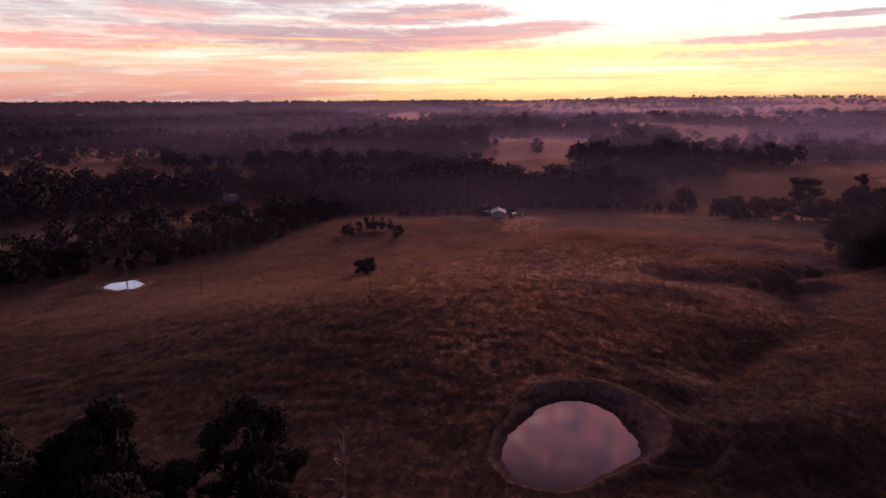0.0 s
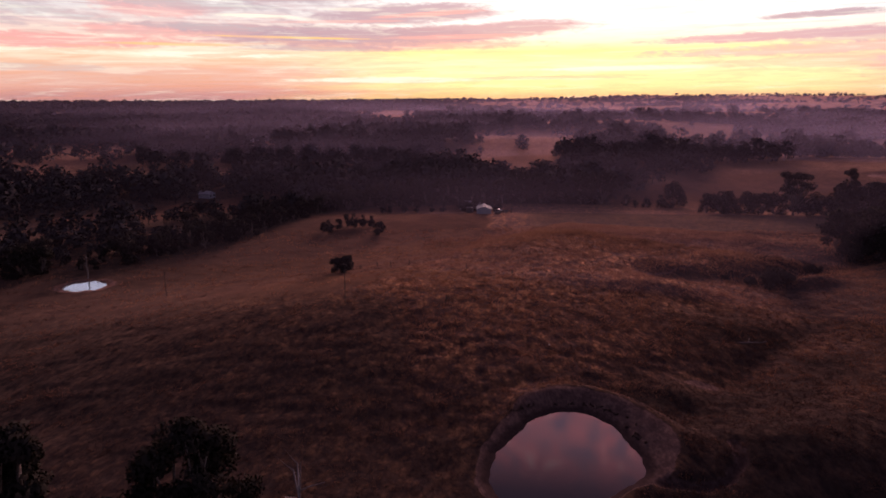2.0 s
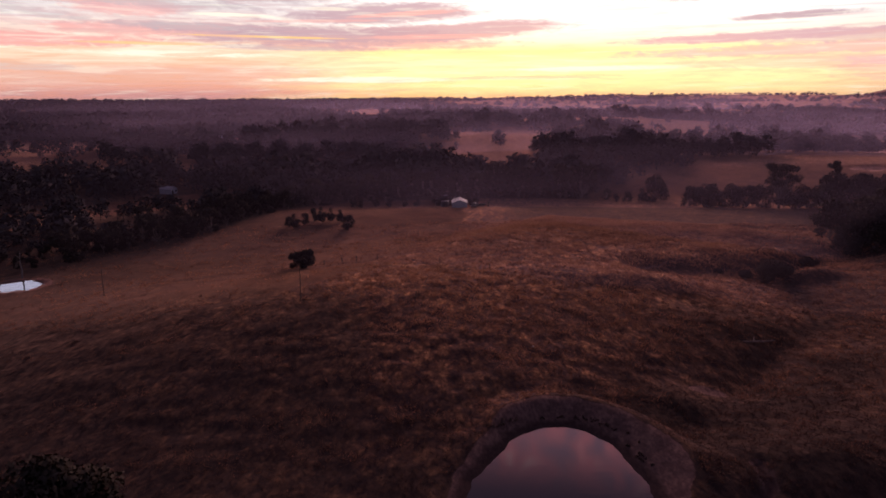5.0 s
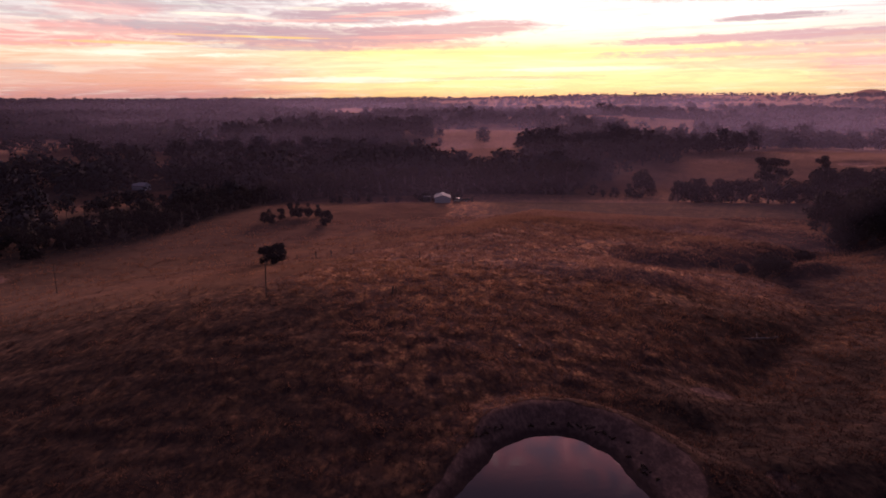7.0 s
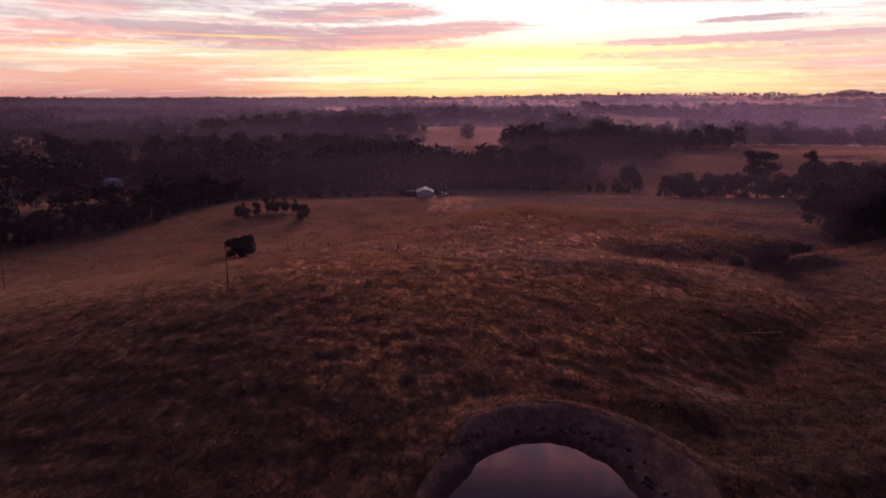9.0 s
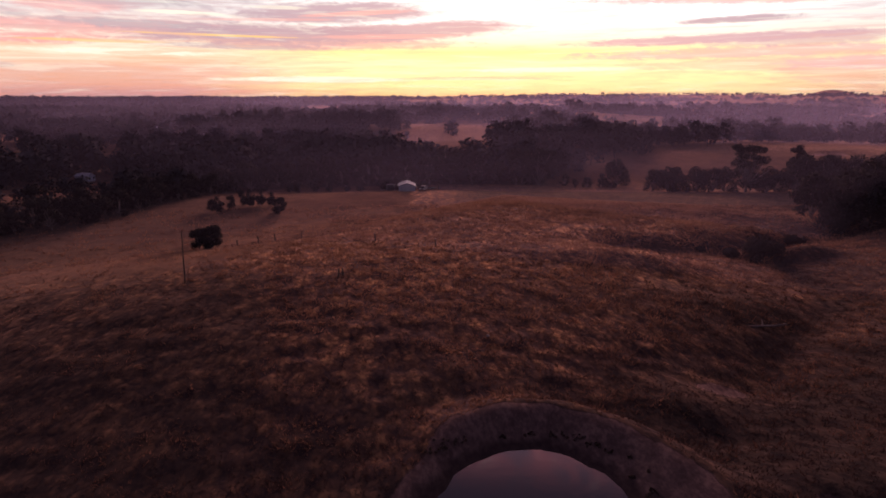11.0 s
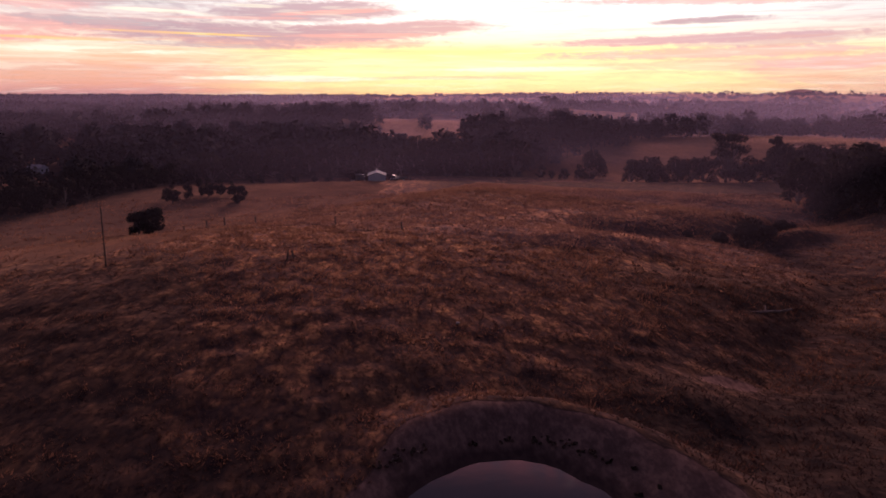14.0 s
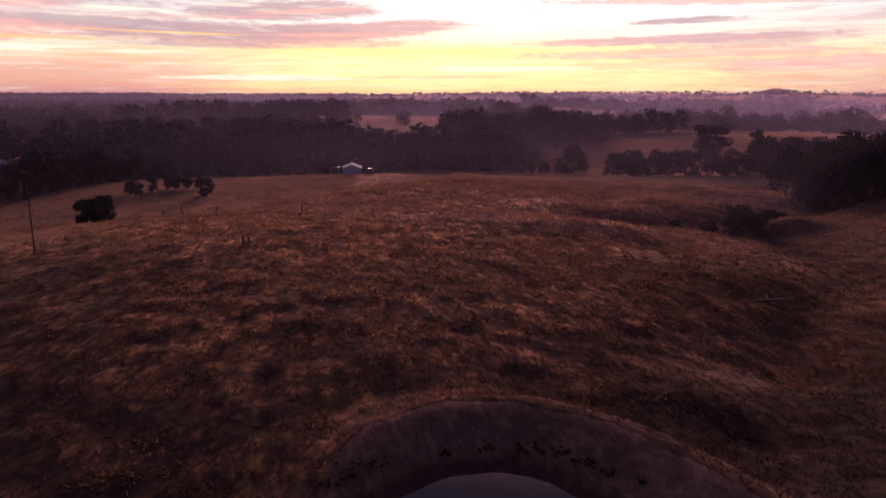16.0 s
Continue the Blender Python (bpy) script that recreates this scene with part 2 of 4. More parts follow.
def ground_material():
    m, gr, b = material("dry_pasture")
    at = gr.node("ShaderNodeTexCoord").outputs["Object"]
    flat = gr.node("ShaderNodeMapping", Vector=at, Scale=(0.95, 0.50, 0.3)).outputs[0]
    short = gr.stored("short")
    bare = gr.stored("bare")
    dimmed = gr.stored("litter_shade")
    damp = gr.stored("damp")
    broad = gr.noise(flat, 0.035, 4.0, 0.55, 0.3)
    patch = gr.noise(flat, 0.16, 5.0, 0.62, 0.3)
    tuss = gr.noise(flat, 0.95, 5.0, 0.72, 0.1)
    grain = gr.noise(flat, 3.0, 4.0, 0.65)
    # tussocks: rounded cells of their own tone with dark gaps between them
    sway = gr.node("ShaderNodeVectorMath")
    sway.operation = "ADD"
    wob = gr.node("ShaderNodeTexNoise", Vector=flat, Scale=1.3, Detail=2.0)
    gr.put(sway.inputs[0], flat)
    gr.put(sway.inputs[1], wob.outputs["Color"])
    tuft, tone = 0.0, 0.0
    for size, share in ((0.62, 0.5), (1.5, 0.5)):
        cell = gr.node("ShaderNodeTexVoronoi", Vector=sway.outputs[0], Scale=size)
        one = gr.node("ShaderNodeSeparateColor", Color=cell.outputs["Color"]).outputs[0]
        tuft = gr.math("ADD", tuft, gr.math("MULTIPLY", gr.span(cell.outputs["Distance"], 0.1, 0.75, 1.0, 0.0), share))
        tone = gr.math("ADD", tone, gr.math("MULTIPLY", one, share))
    v = gr.math("ADD", gr.math("ADD", gr.math("MULTIPLY", broad, 0.12), gr.math("MULTIPLY", patch, 0.10)), gr.math("ADD", gr.math("ADD", gr.math("MULTIPLY", tuss, 0.20), gr.math("MULTIPLY", tuft, 0.18)), gr.math("ADD", gr.math("MULTIPLY", grain, 0.24), gr.math("MULTIPLY", tone, 0.16))))
    grass = gr.ramp(gr.span(v, 0.27, 0.72, smooth=False), [(0.0, (0.015, 0.011, 0.013)), (0.30, (0.030, 0.020, 0.020)), (0.52, (0.058, 0.033, 0.025)), (0.76, (0.130, 0.071, 0.042)), (1.0, (0.205, 0.115, 0.062))])
    # short even sward
    sward = gr.ramp(gr.span(gr.math("ADD", gr.math("MULTIPLY", patch, 0.7), gr.math("MULTIPLY", grain, 0.3)), 0.3, 0.7), [(0.0, (0.0165, 0.0098, 0.0084)), (1.0, (0.032, 0.0185, 0.0138))])
    grass = gr.mix(gr.math("MULTIPLY", short, 0.9), grass, sward)
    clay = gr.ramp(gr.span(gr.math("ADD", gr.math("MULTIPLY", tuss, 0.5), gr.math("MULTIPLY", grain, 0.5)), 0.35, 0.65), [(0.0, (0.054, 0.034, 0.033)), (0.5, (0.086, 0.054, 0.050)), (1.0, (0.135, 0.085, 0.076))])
    # floor colour under trees, which also serves as painted shade on open grass
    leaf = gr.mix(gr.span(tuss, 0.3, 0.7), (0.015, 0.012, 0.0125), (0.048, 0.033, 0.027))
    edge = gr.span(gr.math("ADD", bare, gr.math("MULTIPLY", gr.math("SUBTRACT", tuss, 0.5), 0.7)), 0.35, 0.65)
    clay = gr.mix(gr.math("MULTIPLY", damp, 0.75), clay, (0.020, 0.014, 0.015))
    col = gr.mix(edge, gr.mix(dimmed, grass, leaf), clay)
    gr.put(b.inputs["Base Color"], col)
    b.inputs["Roughness"].default_value, b.inputs["Specular IOR Level"].default_value = 0.95, 0.0
    gr.put(b.inputs["Sheen Weight"], gr.math("SUBTRACT", 1.0, gr.math("MULTIPLY", gr.math("MAXIMUM", dimmed, edge), 0.6)))
    b.inputs["Sheen Roughness"].default_value = 0.3
    gr.put(b.inputs["Sheen Tint"], gr.mix(1.0, col, (7.6, 6.8, 6.2), "MULTIPLY"))
    relief = gr.math("MULTIPLY", gr.math("ADD", gr.math("MULTIPLY", patch, 0.35), gr.math("ADD", gr.math("MULTIPLY", tuft, 0.8), gr.math("MULTIPLY", grain, 0.25))), gr.math("MULTIPLY", gr.span(edge, 0, 1, 1.0, 0.10), gr.span(short, 0, 1, 1.0, 0.25)))
    gr.put(b.inputs["Normal"], gr.node("ShaderNodeBump", Strength=0.7, Distance=0.14, Height=relief).outputs[0])
    return m


def straw_material():
    """Dry translucent blades, each tussock of its own tone with backlight painted in."""
    m, gr, b = material("dry_grass_blade")
    isle = gr.node("ShaderNodeNewGeometry").outputs["Random Per Island"]
    tone = gr.math("ADD", gr.math("MULTIPLY", gr.stored("tone"), 0.75), gr.math("MULTIPLY", isle, 0.25))
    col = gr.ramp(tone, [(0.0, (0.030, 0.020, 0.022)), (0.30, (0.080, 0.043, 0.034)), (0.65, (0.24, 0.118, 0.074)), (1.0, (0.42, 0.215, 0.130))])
    gr.put(b.inputs["Base Color"], col)
    b.inputs["Roughness"].default_value, b.inputs["Specular IOR Level"].default_value = 1.0, 0.0
    thin = gr.node("ShaderNodeMixShader")
    gr.put(thin.inputs[0], 0.5)
    gr.put(thin.inputs[1], b.outputs[0])
    gr.put(thin.inputs[2], gr.node("ShaderNodeBsdfTranslucent", Color=col).outputs[0])
    gr.put(m.node_tree.nodes["Material Output"].inputs[0], thin.outputs[0])
    return m


def water_material(name, mud, rough=0.03):
    m, gr, b = material(name)
    at = gr.node("ShaderNodeTexCoord").outputs["Object"]
    gr.put(b.inputs["Base Color"], gr.mix(gr.noise(at, 0.25, 3.0), mud, tuple(c * 1.3 for c in mud)))
    b.inputs["Roughness"].default_value, b.inputs["IOR"].default_value = rough, 1.42
    gr.put(b.inputs["Normal"], gr.node("ShaderNodeBump", Strength=0.10, Distance=0.02, Height=gr.noise(at, 1.6, 3.0)).outputs[0])
    return m


# pale translucent stuff for sheets that imitate distance haze
def haze_material():
    m, gr, b = material("haze_sheet")
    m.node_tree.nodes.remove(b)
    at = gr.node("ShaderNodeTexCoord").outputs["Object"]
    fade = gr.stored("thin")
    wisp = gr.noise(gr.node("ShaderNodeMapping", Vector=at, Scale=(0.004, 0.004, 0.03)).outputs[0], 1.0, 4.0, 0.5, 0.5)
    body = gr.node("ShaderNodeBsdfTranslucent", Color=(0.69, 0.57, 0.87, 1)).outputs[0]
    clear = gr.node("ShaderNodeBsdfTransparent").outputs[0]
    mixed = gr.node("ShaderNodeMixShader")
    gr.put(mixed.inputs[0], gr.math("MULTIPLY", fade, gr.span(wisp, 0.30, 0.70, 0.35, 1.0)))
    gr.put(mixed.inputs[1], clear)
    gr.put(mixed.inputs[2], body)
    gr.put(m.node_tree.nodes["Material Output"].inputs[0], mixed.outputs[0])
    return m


GROUND = ground_material()
WATER = water_material("dam_water", (0.026, 0.016, 0.018), 0.04)
FAR_WATER = water_material("still_water", (0.03, 0.025, 0.03), 0.02)
HAZE = haze_material()
GREY_LOG = plain("weathered_log", (0.12, 0.085, 0.075), (0.22, 0.155, 0.13), 0.9, 2.0)
BARK = plain("eucalypt_bark", (0.10, 0.075, 0.065), (0.26, 0.21, 0.19), 0.9, 1.5)
DEADWOOD = plain("grey_deadwood", (0.13, 0.11, 0.11), (0.24, 0.21, 0.21), 0.85, 2.0)
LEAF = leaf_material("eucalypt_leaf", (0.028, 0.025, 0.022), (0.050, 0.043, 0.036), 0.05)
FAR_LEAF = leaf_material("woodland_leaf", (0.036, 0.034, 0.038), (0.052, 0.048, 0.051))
SHRUB_LEAF = leaf_material("shrub_leaf", (0.055, 0.042, 0.038), (0.095, 0.066, 0.055))
STRAW = straw_material()
IRON_WALL = plain("blue_grey_steel_sheet", (0.34, 0.365, 0.42), (0.43, 0.455, 0.51), 0.6, 0.8)
IRON_ROOF = plain("pale_zinc_roof", (0.20, 0.19, 0.21), (0.28, 0.27, 0.29), 0.75, 0.6, 0.0)
ROCK = plain("pale_stone", (0.24, 0.19, 0.17), (0.36, 0.30, 0.27), 0.85, 3.0, bump=0.02)
TIMBER = plain("weathered_timber", (0.055, 0.045, 0.040), (0.13, 0.10, 0.088), 0.85, 4.0)
DARK_METAL = plain("dark_metal", (0.04, 0.04, 0.045), (0.09, 0.085, 0.085), 0.5, 2.0)
WHITE_PAINT = plain("chalky_white_paint", (0.68, 0.67, 0.66), (0.82, 0.81, 0.80), 0.6, 1.0)
GLASS = plain("dark_window", (0.02, 0.02, 0.025), (0.04, 0.04, 0.05), 0.1, 1.0, spec=0.5)
RUBBER = plain("black_rubber", (0.02, 0.02, 0.02), (0.04, 0.04, 0.04), 0.8, 3.0)

# ---------------------------------------------------------------- land


def smooth(v, lo, hi):
    u = np.clip((v - lo) / (hi - lo), 0, 1)
    return u * u * (3 - 2 * u)


def lattice(i, j, seed):
    k = (i * 374761393 + j * 668265263 + seed * 974634777) & 0x7FFFFFFF
    k = ((k ^ (k >> 13)) * 1274126177) & 0x7FFFFFFF
    return ((k ^ (k >> 16)) & 0xFFFF) / 65535.0


def rough_noise(x, y, size, seed):
    """Smooth value noise from 0 to 1, bumps about `size` metres across."""
    u, v = np.asarray(x, float) / size, np.asarray(y, float) / size
    i, j = np.floor(u).astype(np.int64), np.floor(v).astype(np.int64)
    fu, fv = u - i, v - j
    fu, fv = fu * fu * (3 - 2 * fu), fv * fv * (3 - 2 * fv)
    a = lattice(i, j, seed) * (1 - fu) + lattice(i + 1, j, seed) * fu
    b = lattice(i, j + 1, seed) * (1 - fu) + lattice(i + 1, j + 1, seed) * fu
    return a * (1 - fv) + b * fv


# rounded landforms: centre x and y, reach x and y, rise
PADDOCK_FORMS = [
    (-15, 150, 36, 32, 3.30),    # spur by the power pole
    (14, 168, 34, 30, 0.83),    # shoulder
    (55, 168, 18, 18, -1.28),    # below the nose
    (40, 171, 15, 9, 1.04),    # nose above the gully
    (51, 170, 9, 7, 1.10),    # its shoulder
    (62, 171, 8, 8, -0.28),    # its toe
    (76, 205, 10, 10, 1.69),    # spur across the gully
    (91, 211, 8, 5, 0.80),    # its back
    (109, 214, 5, 5, -0.05),    # its toe
    (87, 188.5, 8, 5, 3.25),    # lip of the right-hand slope
    (105, 140, 36, 36, 0.57),    # slope across the gully
    (12, 300, 40, 22, 1.57),    # shed pad
    (92, 200, 30, 26, -4.50),    # hollow at the big trees
    (-10, 40, 80, 45, 4.46),    # slope behind the dam
    (45, 112, 26, 24, -1.40),    # foot of the dam
    (76, 94, 42, 30, -1.11),    # low ground below the dam
    (-45, 130, 34, 30, 1.47),    # left shoulder
    (85, 255, 30, 28, -1.80),    # flat beyond the crest
    (4, 116, 26, 20, 1.13),    # rise above the dam
    (80, 160, 22, 24, -1.61),    # gully flank
    (45, 210, 26, 16, -0.50),    # hollow by the track
    (32, 252, 16, 11, 0.24),    # brow before the shed
    (58, 243, 26, 13, -0.32),    # brow
    (96, 252, 12, 10, 0.80),    # right end of the brow
    (108, 222, 14, 12, -1.99),    # its foot
    (40, 97, 12, 10, 3.16),    # right abutment of the dam
    (56, 106, 16, 13, 2.33),    # flank above the ditch
    (82, 112, 30, 26, 1.16),    # slope out to the right
    (36, 114, 8, 7, 1.36),    # foot of the wall
    (55, 128, 12, 10, -0.60),    # gully floor
    (72, 140, 14, 12, -1.28),    # gully bend
    (70, 190, 11, 10, 1.21),    # bushy hump in the gully
    (5, 219, 26, 20, 1.24),    # rise below the shed
]
COUNTRY_FORMS = [
    (-55, 262, 45, 40, -0.59),   # flat by the timber
    (-88, 190, 30, 40, 0.93),    # fall to the pool
    (110, 385, 60, 45, -2.97),   # creek
    (262, 440, 95, 70, 8.2),     # far paddock
    (300, 530, 120, 70, 5.6),    # its back slope
    (150, 320, 45, 35, -0.68),   # gum flat
    (0, 430, 120, 80, -1.10),    # creek timber
    (90, 610, 120, 110, 3.03),   # pasture over the creek
    (30, 745, 160, 85, 9.0),     # its crest
    (-45, 662, 62, 50, 4.5),     # wooded knoll beside it
    (250, 1085, 210, 150, 14.0), # pale field slanting down to the belt
    (650, 1720, 300, 170, 14.0), # bald hill with scattered trees
    (-330, 715, 170, 90, 4.5),   # grazed rise to the left
    (560, 1330, 260, 90, 7.0),   # swell before the bald hill
    (150, 170, 50, 50, 1.52),    # rise out to the right
]
GULLY = [(79, 187), (78, 170), (72, 154), (60, 141), (48, 128), (40, 118), (34, 110)]
BRANCH = [(53, 187), (64, 188), (79, 188), (96, 204), (112, 212)]


def channel(x, y, line, reach):
    """1 along a line on the plan, fading to the sides."""
    near = np.full(np.shape(x), 1e9)
    for (x0, y0), (x1, y1) in zip(line, line[1:]):
        dx, dy = x1 - x0, y1 - y0
        u = np.clip(((x - x0) * dx + (y - y0) * dy) / (dx * dx + dy * dy), 0, 1)
        near = np.minimum(near, np.hypot(x - x0 - u * dx, y - y0 - u * dy))
    return np.exp(-(near / reach) ** 2)


POND = (13.8, 94.2)
WATER_LEVEL = 0.0


def shore(th):
    """Radius of the dam's waterline by direction."""
    r = 9.16 + 0.45 * np.cos(th) - 0.24 * np.sin(th) - 1.27 * np.cos(2 * th) + 1.51 * np.sin(2 * th)
    r = r + 0.17 * np.cos(3 * th) - 0.46 * np.sin(3 * th) + 0.15 * np.cos(4 * th) - 0.57 * np.sin(4 * th)
    return 1.005 * r + 0.09 * np.sin(11 * th) + 0.07 * np.sin(17 * th + 1) + 0.05 * np.sin(29 * th + 2)


def from_shore(x, y):
    dx, dy = x - POND[0], y - POND[1]
    th = np.arctan2(dy, dx)
    return np.hypot(dx, dy) - shore(th), th


def bank_form(th):
    """Width of the bare bank and height of its crest by direction: broad to the far right, slight by the near shore."""
    deg = np.degrees(th)
    turn = [-180, -135, -90, -45, -15, 15, 60, 90, 105, 118, 150, 180]
    return np.interp(deg, turn, [1.5, 1.3, 1.0, 1.0, 3.0, 4.9, 4.7, 4.2, 3.6, 2.3, 1.8, 1.5]), np.interp(deg, turn, [0.45, 0.40, 0.35, 0.35, 0.7, 1.2, 1.35, 1.3, 1.15, 0.8, 0.6, 0.45])


DITCH = [(23.0, 88.7), (27.0, 88.5), (30.5, 89.9), (33.2, 93.1), (33.8, 97.0)]

# other waters: centre, half sizes, level
POOLS = [(-92.0, 193.0, 5.6, 5.2, -8.2), (-111.5, 258.5, 4.5, 3.0, -10.9), (-98.5, 264.0, 3.0, 2.0, -10.6), (246.0, 419.0, 9.0, 3.5, -6.2)]


def land(x, y):
    x, y = np.asarray(x, float), np.asarray(y, float)
    s = lambda v: 1 / (1 + np.exp(-np.clip(v, -40, 40)))
    brow = np.interp(x, [-140, -100, -60, -20, 0, 20, 40, 80, 120, 170], [160, 170, 182, 198, 212, 240, 264, 262, 235, 225])
    z = -13.0 + 4.5 * s((322 - y) / 11) * s((x + 150) / 30) * s((200 - x) / 40) + 7.5 * s((brow - y) / 9) * s((x + 72) / 16) * s((175 - x) / 30)
    z = z - 2.09 * channel(x, y, BRANCH, 7.5) - 1.18 * channel(x, y, GULLY, 12) - 0.7 * channel(x, y, GULLY, 3.0)
    for cx, cy, rx, ry, up in PADDOCK_FORMS + COUNTRY_FORMS:
        z = z + up * np.exp(-((x - cx) / rx) ** 2 - ((y - cy) / ry) ** 2)
    # wide country: rolling basin, wooded tableland to the left, ranges ahead and to the right
    d, a = np.hypot(x - 5, y - 50), np.degrees(np.arctan2(x - 5, y - 50))
    left = 1 - smooth(a, -14, 4)
    far = smooth(d, 480, 900) * (1 - 0.55 * left * smooth(d, 1200, 1800))
    z = z + far * (rough_noise(x, y, 420, 5) - 0.5) * (7 + 9 * smooth(d, 1600, 2200)) + far * (rough_noise(x, y, 170, 6) - 0.5) * 4
    z = z + left * 14 * smooth(d, 1600, 2300) + (1 - left) * (18 * smooth(d, 1900, 3300) + 21 * smooth(a, 3, 12) * smooth(d, 2300, 4200))
    z = z + (1 - left) * smooth(d, 1100, 1900) * (rough_noise(x, y, 650, 9) - 0.45) * 16
    z = z + 34 * np.exp(-((a - 33.2) / 1.3) ** 2) * smooth(d, 4100, 4500) + 9 * np.exp(-((a - 36) / 3.0) ** 2) * smooth(d, 4100, 4500)
    # pools are hollows with a low bank
    for cx, cy, rx, ry, level in POOLS:
        q = np.hypot((x - cx) / rx, (y - cy) / ry)
        z = z + (level + 0.25 - 1.2 * (1 - smooth(q, 0.7, 1.0)) - z) * (1 - smooth(q, 1.15, 2.6))
    # the dam: hollow, beach and bank
    gap, th = from_shore(x, y)
    wide, crest = bank_form(th)
    bankz = np.where(gap < 0, 0.25 * gap, crest * (0.4 * np.clip(gap / wide, 0, 1) + 0.6 * smooth(gap / wide, 0, 1.05)) + 0.06 * smooth(gap, 0, 0.4))
    bankz = np.maximum(bankz, -1.8) + WATER_LEVEL
    z = bankz + (z - bankz) * smooth(gap, wide + 0.4, wide * 1.6 + 3.5)
    # a shallow ditch curls out of the dam's right end
    z = z - 0.55 * channel(x, y, DITCH, 0.9) * smooth(gap, 1.0, 3.0)
    # small unevenness of tussock ground
    near = 1 - smooth(d, 350, 600)
    uneven = (rough_noise(x, y, 7, 11) - 0.5) * 0.26 + (rough_noise(x, y, 1.9, 12) - 0.5) * 0.26
    return z + near * uneven * smooth(gap, 2.5, 6.0)


# timber beyond the creek on the plan: a line from end to end, half width, density
BELTS = [
    (-62, 640, -22, 690, 46, 0.95),     # knoll beside the pasture
    (-250, 655, -235, 690, 34, 0.9),    # clump on the grazed rise
    (-360, 800, -90, 880, 62, 0.95),    # behind the grazed rise
    (-90, 880, -40, 900, 45, 0.9),
    (-560, 840, -360, 800, 70, 0.9),
    (-430, 560, -380, 600, 40, 0.9),
    (-205, 560, -120, 600, 30, 0.55),   # open timber on the pasture's edge
    (-330, 585, -200, 640, 40, 0.28),
    (-190, 640, -110, 720, 50, 0.35),
    (-760, 1030, -130, 1060, 110, 0.85),
    (420, 960, 640, 1075, 42, 0.75),
    (-120, 545, -40, 590, 34, 0.8),
    (10, 962, 150, 985, 36, 0.9),       # behind the crest
    (150, 985, 235, 935, 30, 0.8),
    (120, 560, 178, 700, 46, 0.9),      # belt beside the pasture
    (245, 685, 400, 800, 30, 0.5),      # spread gums past the belt
    (330, 1130, 570, 1190, 46, 0.95),   # foot of the swell
    (570, 1190, 930, 1480, 62, 0.9),
    (430, 850, 640, 1010, 22, 0.55),
    (500, 880, 760, 1010, 26, 0.7),
    (215, 1340, 300, 1330, 42, 0.9),
    (60, 1330, 130, 1400, 50, 0.8),
    (120, 1650, 470, 1900, 210, 0.5),    # wooded hill under the sunrise
    (690, 1750, 860, 1760, 30, 0.8),    # clump on the bald hill
    (620, 1690, 640, 1700, 16, 0.6),
    (900, 1650, 1500, 2000, 90, 0.8),
    (-200, 1250, 60, 1200, 60, 0.75),
    (-420, 1250, -240, 1120, 120, 0.9),
    (-900, 1300, -420, 1350, 200, 0.95),
]


def woods(x, y):
    """How wooded the country is, 0 to 1."""
    x, y = np.asarray(x, float), np.asarray(y, float)
    d, a = np.hypot(x - 5, y - 50), np.degrees(np.arctan2(x - 5, y - 50))
    ragged = rough_noise(x, y, 38, 22) * 0.6 + rough_noise(x, y, 15, 23) * 0.4 - 0.5
    creek = np.interp(x, [-400, -230, -120, -100, -84, -73, -66, -60, -50, -33, 0, 45, 82, 88, 150, 175, 260, 420], [150, 160, 196, 209, 231, 250, 273, 303, 333, 350, 360, 370, 374, 420, 352, 322, 330, 330])
    behind = y - creek
    depth = np.interp(x, [-400, -160, -100, -60, 20, 110, 150, 420], [275, 262, 245, 215, 125, 95, 30, 26])
    w = smooth(behind, -2, 6) * (1 - smooth(behind + 40 * ragged, depth - 15, depth + 10))
    # clearing behind the first row on the left
    open_ = channel(x, y, [(-190, 262), (-150, 300), (-122, 335), (-106, 358)], 27)
    w = w * (1 - smooth(open_ + 0.3 * (rough_noise(x, y, 14, 31) - 0.5), 0.36, 0.46))
    # a belt of trees runs slanting up behind the far paddock, which itself is clear
    edge = np.interp(a, [12, 15, 21, 28, 38, 48], [345, 385, 462, 545, 610, 660])
    right = smooth(a, 12.7, 13.5) * (1 - smooth(d - edge, -8, 4)) * smooth(y, 335, 350)
    w = w * (1 - right)
    deep = np.interp(a, [12, 18, 24, 32, 48], [62, 62, 52, 40, 34])
    w = np.maximum(w, np.exp(-((d - edge - deep) / deep) ** 4) * smooth(a, 11.0, 12.2) * (0.45 + 0.5 * rough_noise(x, y, 30, 8)))
    for x0, y0, x1, y1, half, dense in BELTS:
        dx, dy = x1 - x0, y1 - y0
        u = np.clip(((x - x0) * dx + (y - y0) * dy) / (dx * dx + dy * dy), 0, 1)
        near = np.hypot(x - x0 - u * dx, y - y0 - u * dy) / half + 0.7 * ragged
        w = np.maximum(w, dense * (1 - smooth(near, 0.85, 1.1)))
    # the far country: close woodland to the left, broken to the right
    band = rough_noise(x * 0.40, y, 95, 21) * 0.6 + rough_noise(x * 0.7, y, 40, 22) * 0.4
    lefty = 1 - smooth(a, -8, 8)
    cut = 0.62 - 0.22 * lefty - 0.20 * smooth(d, 1250, 1700) * lefty - 0.05 * smooth(d, 2400, 3400)
    fw = smooth(band, cut, cut + 0.06) * smooth(d, 1950, 2150)
    fw = np.maximum(fw, smooth(band, 0.36, 0.44) * smooth(d, 1300, 1450) * (1 - smooth(a, -12, -6)))
    fw = np.maximum(fw, 0.6 * smooth(d, 4250, 4400) * smooth(rough_noise(x, y, 130, 77), 0.2, 0.4))
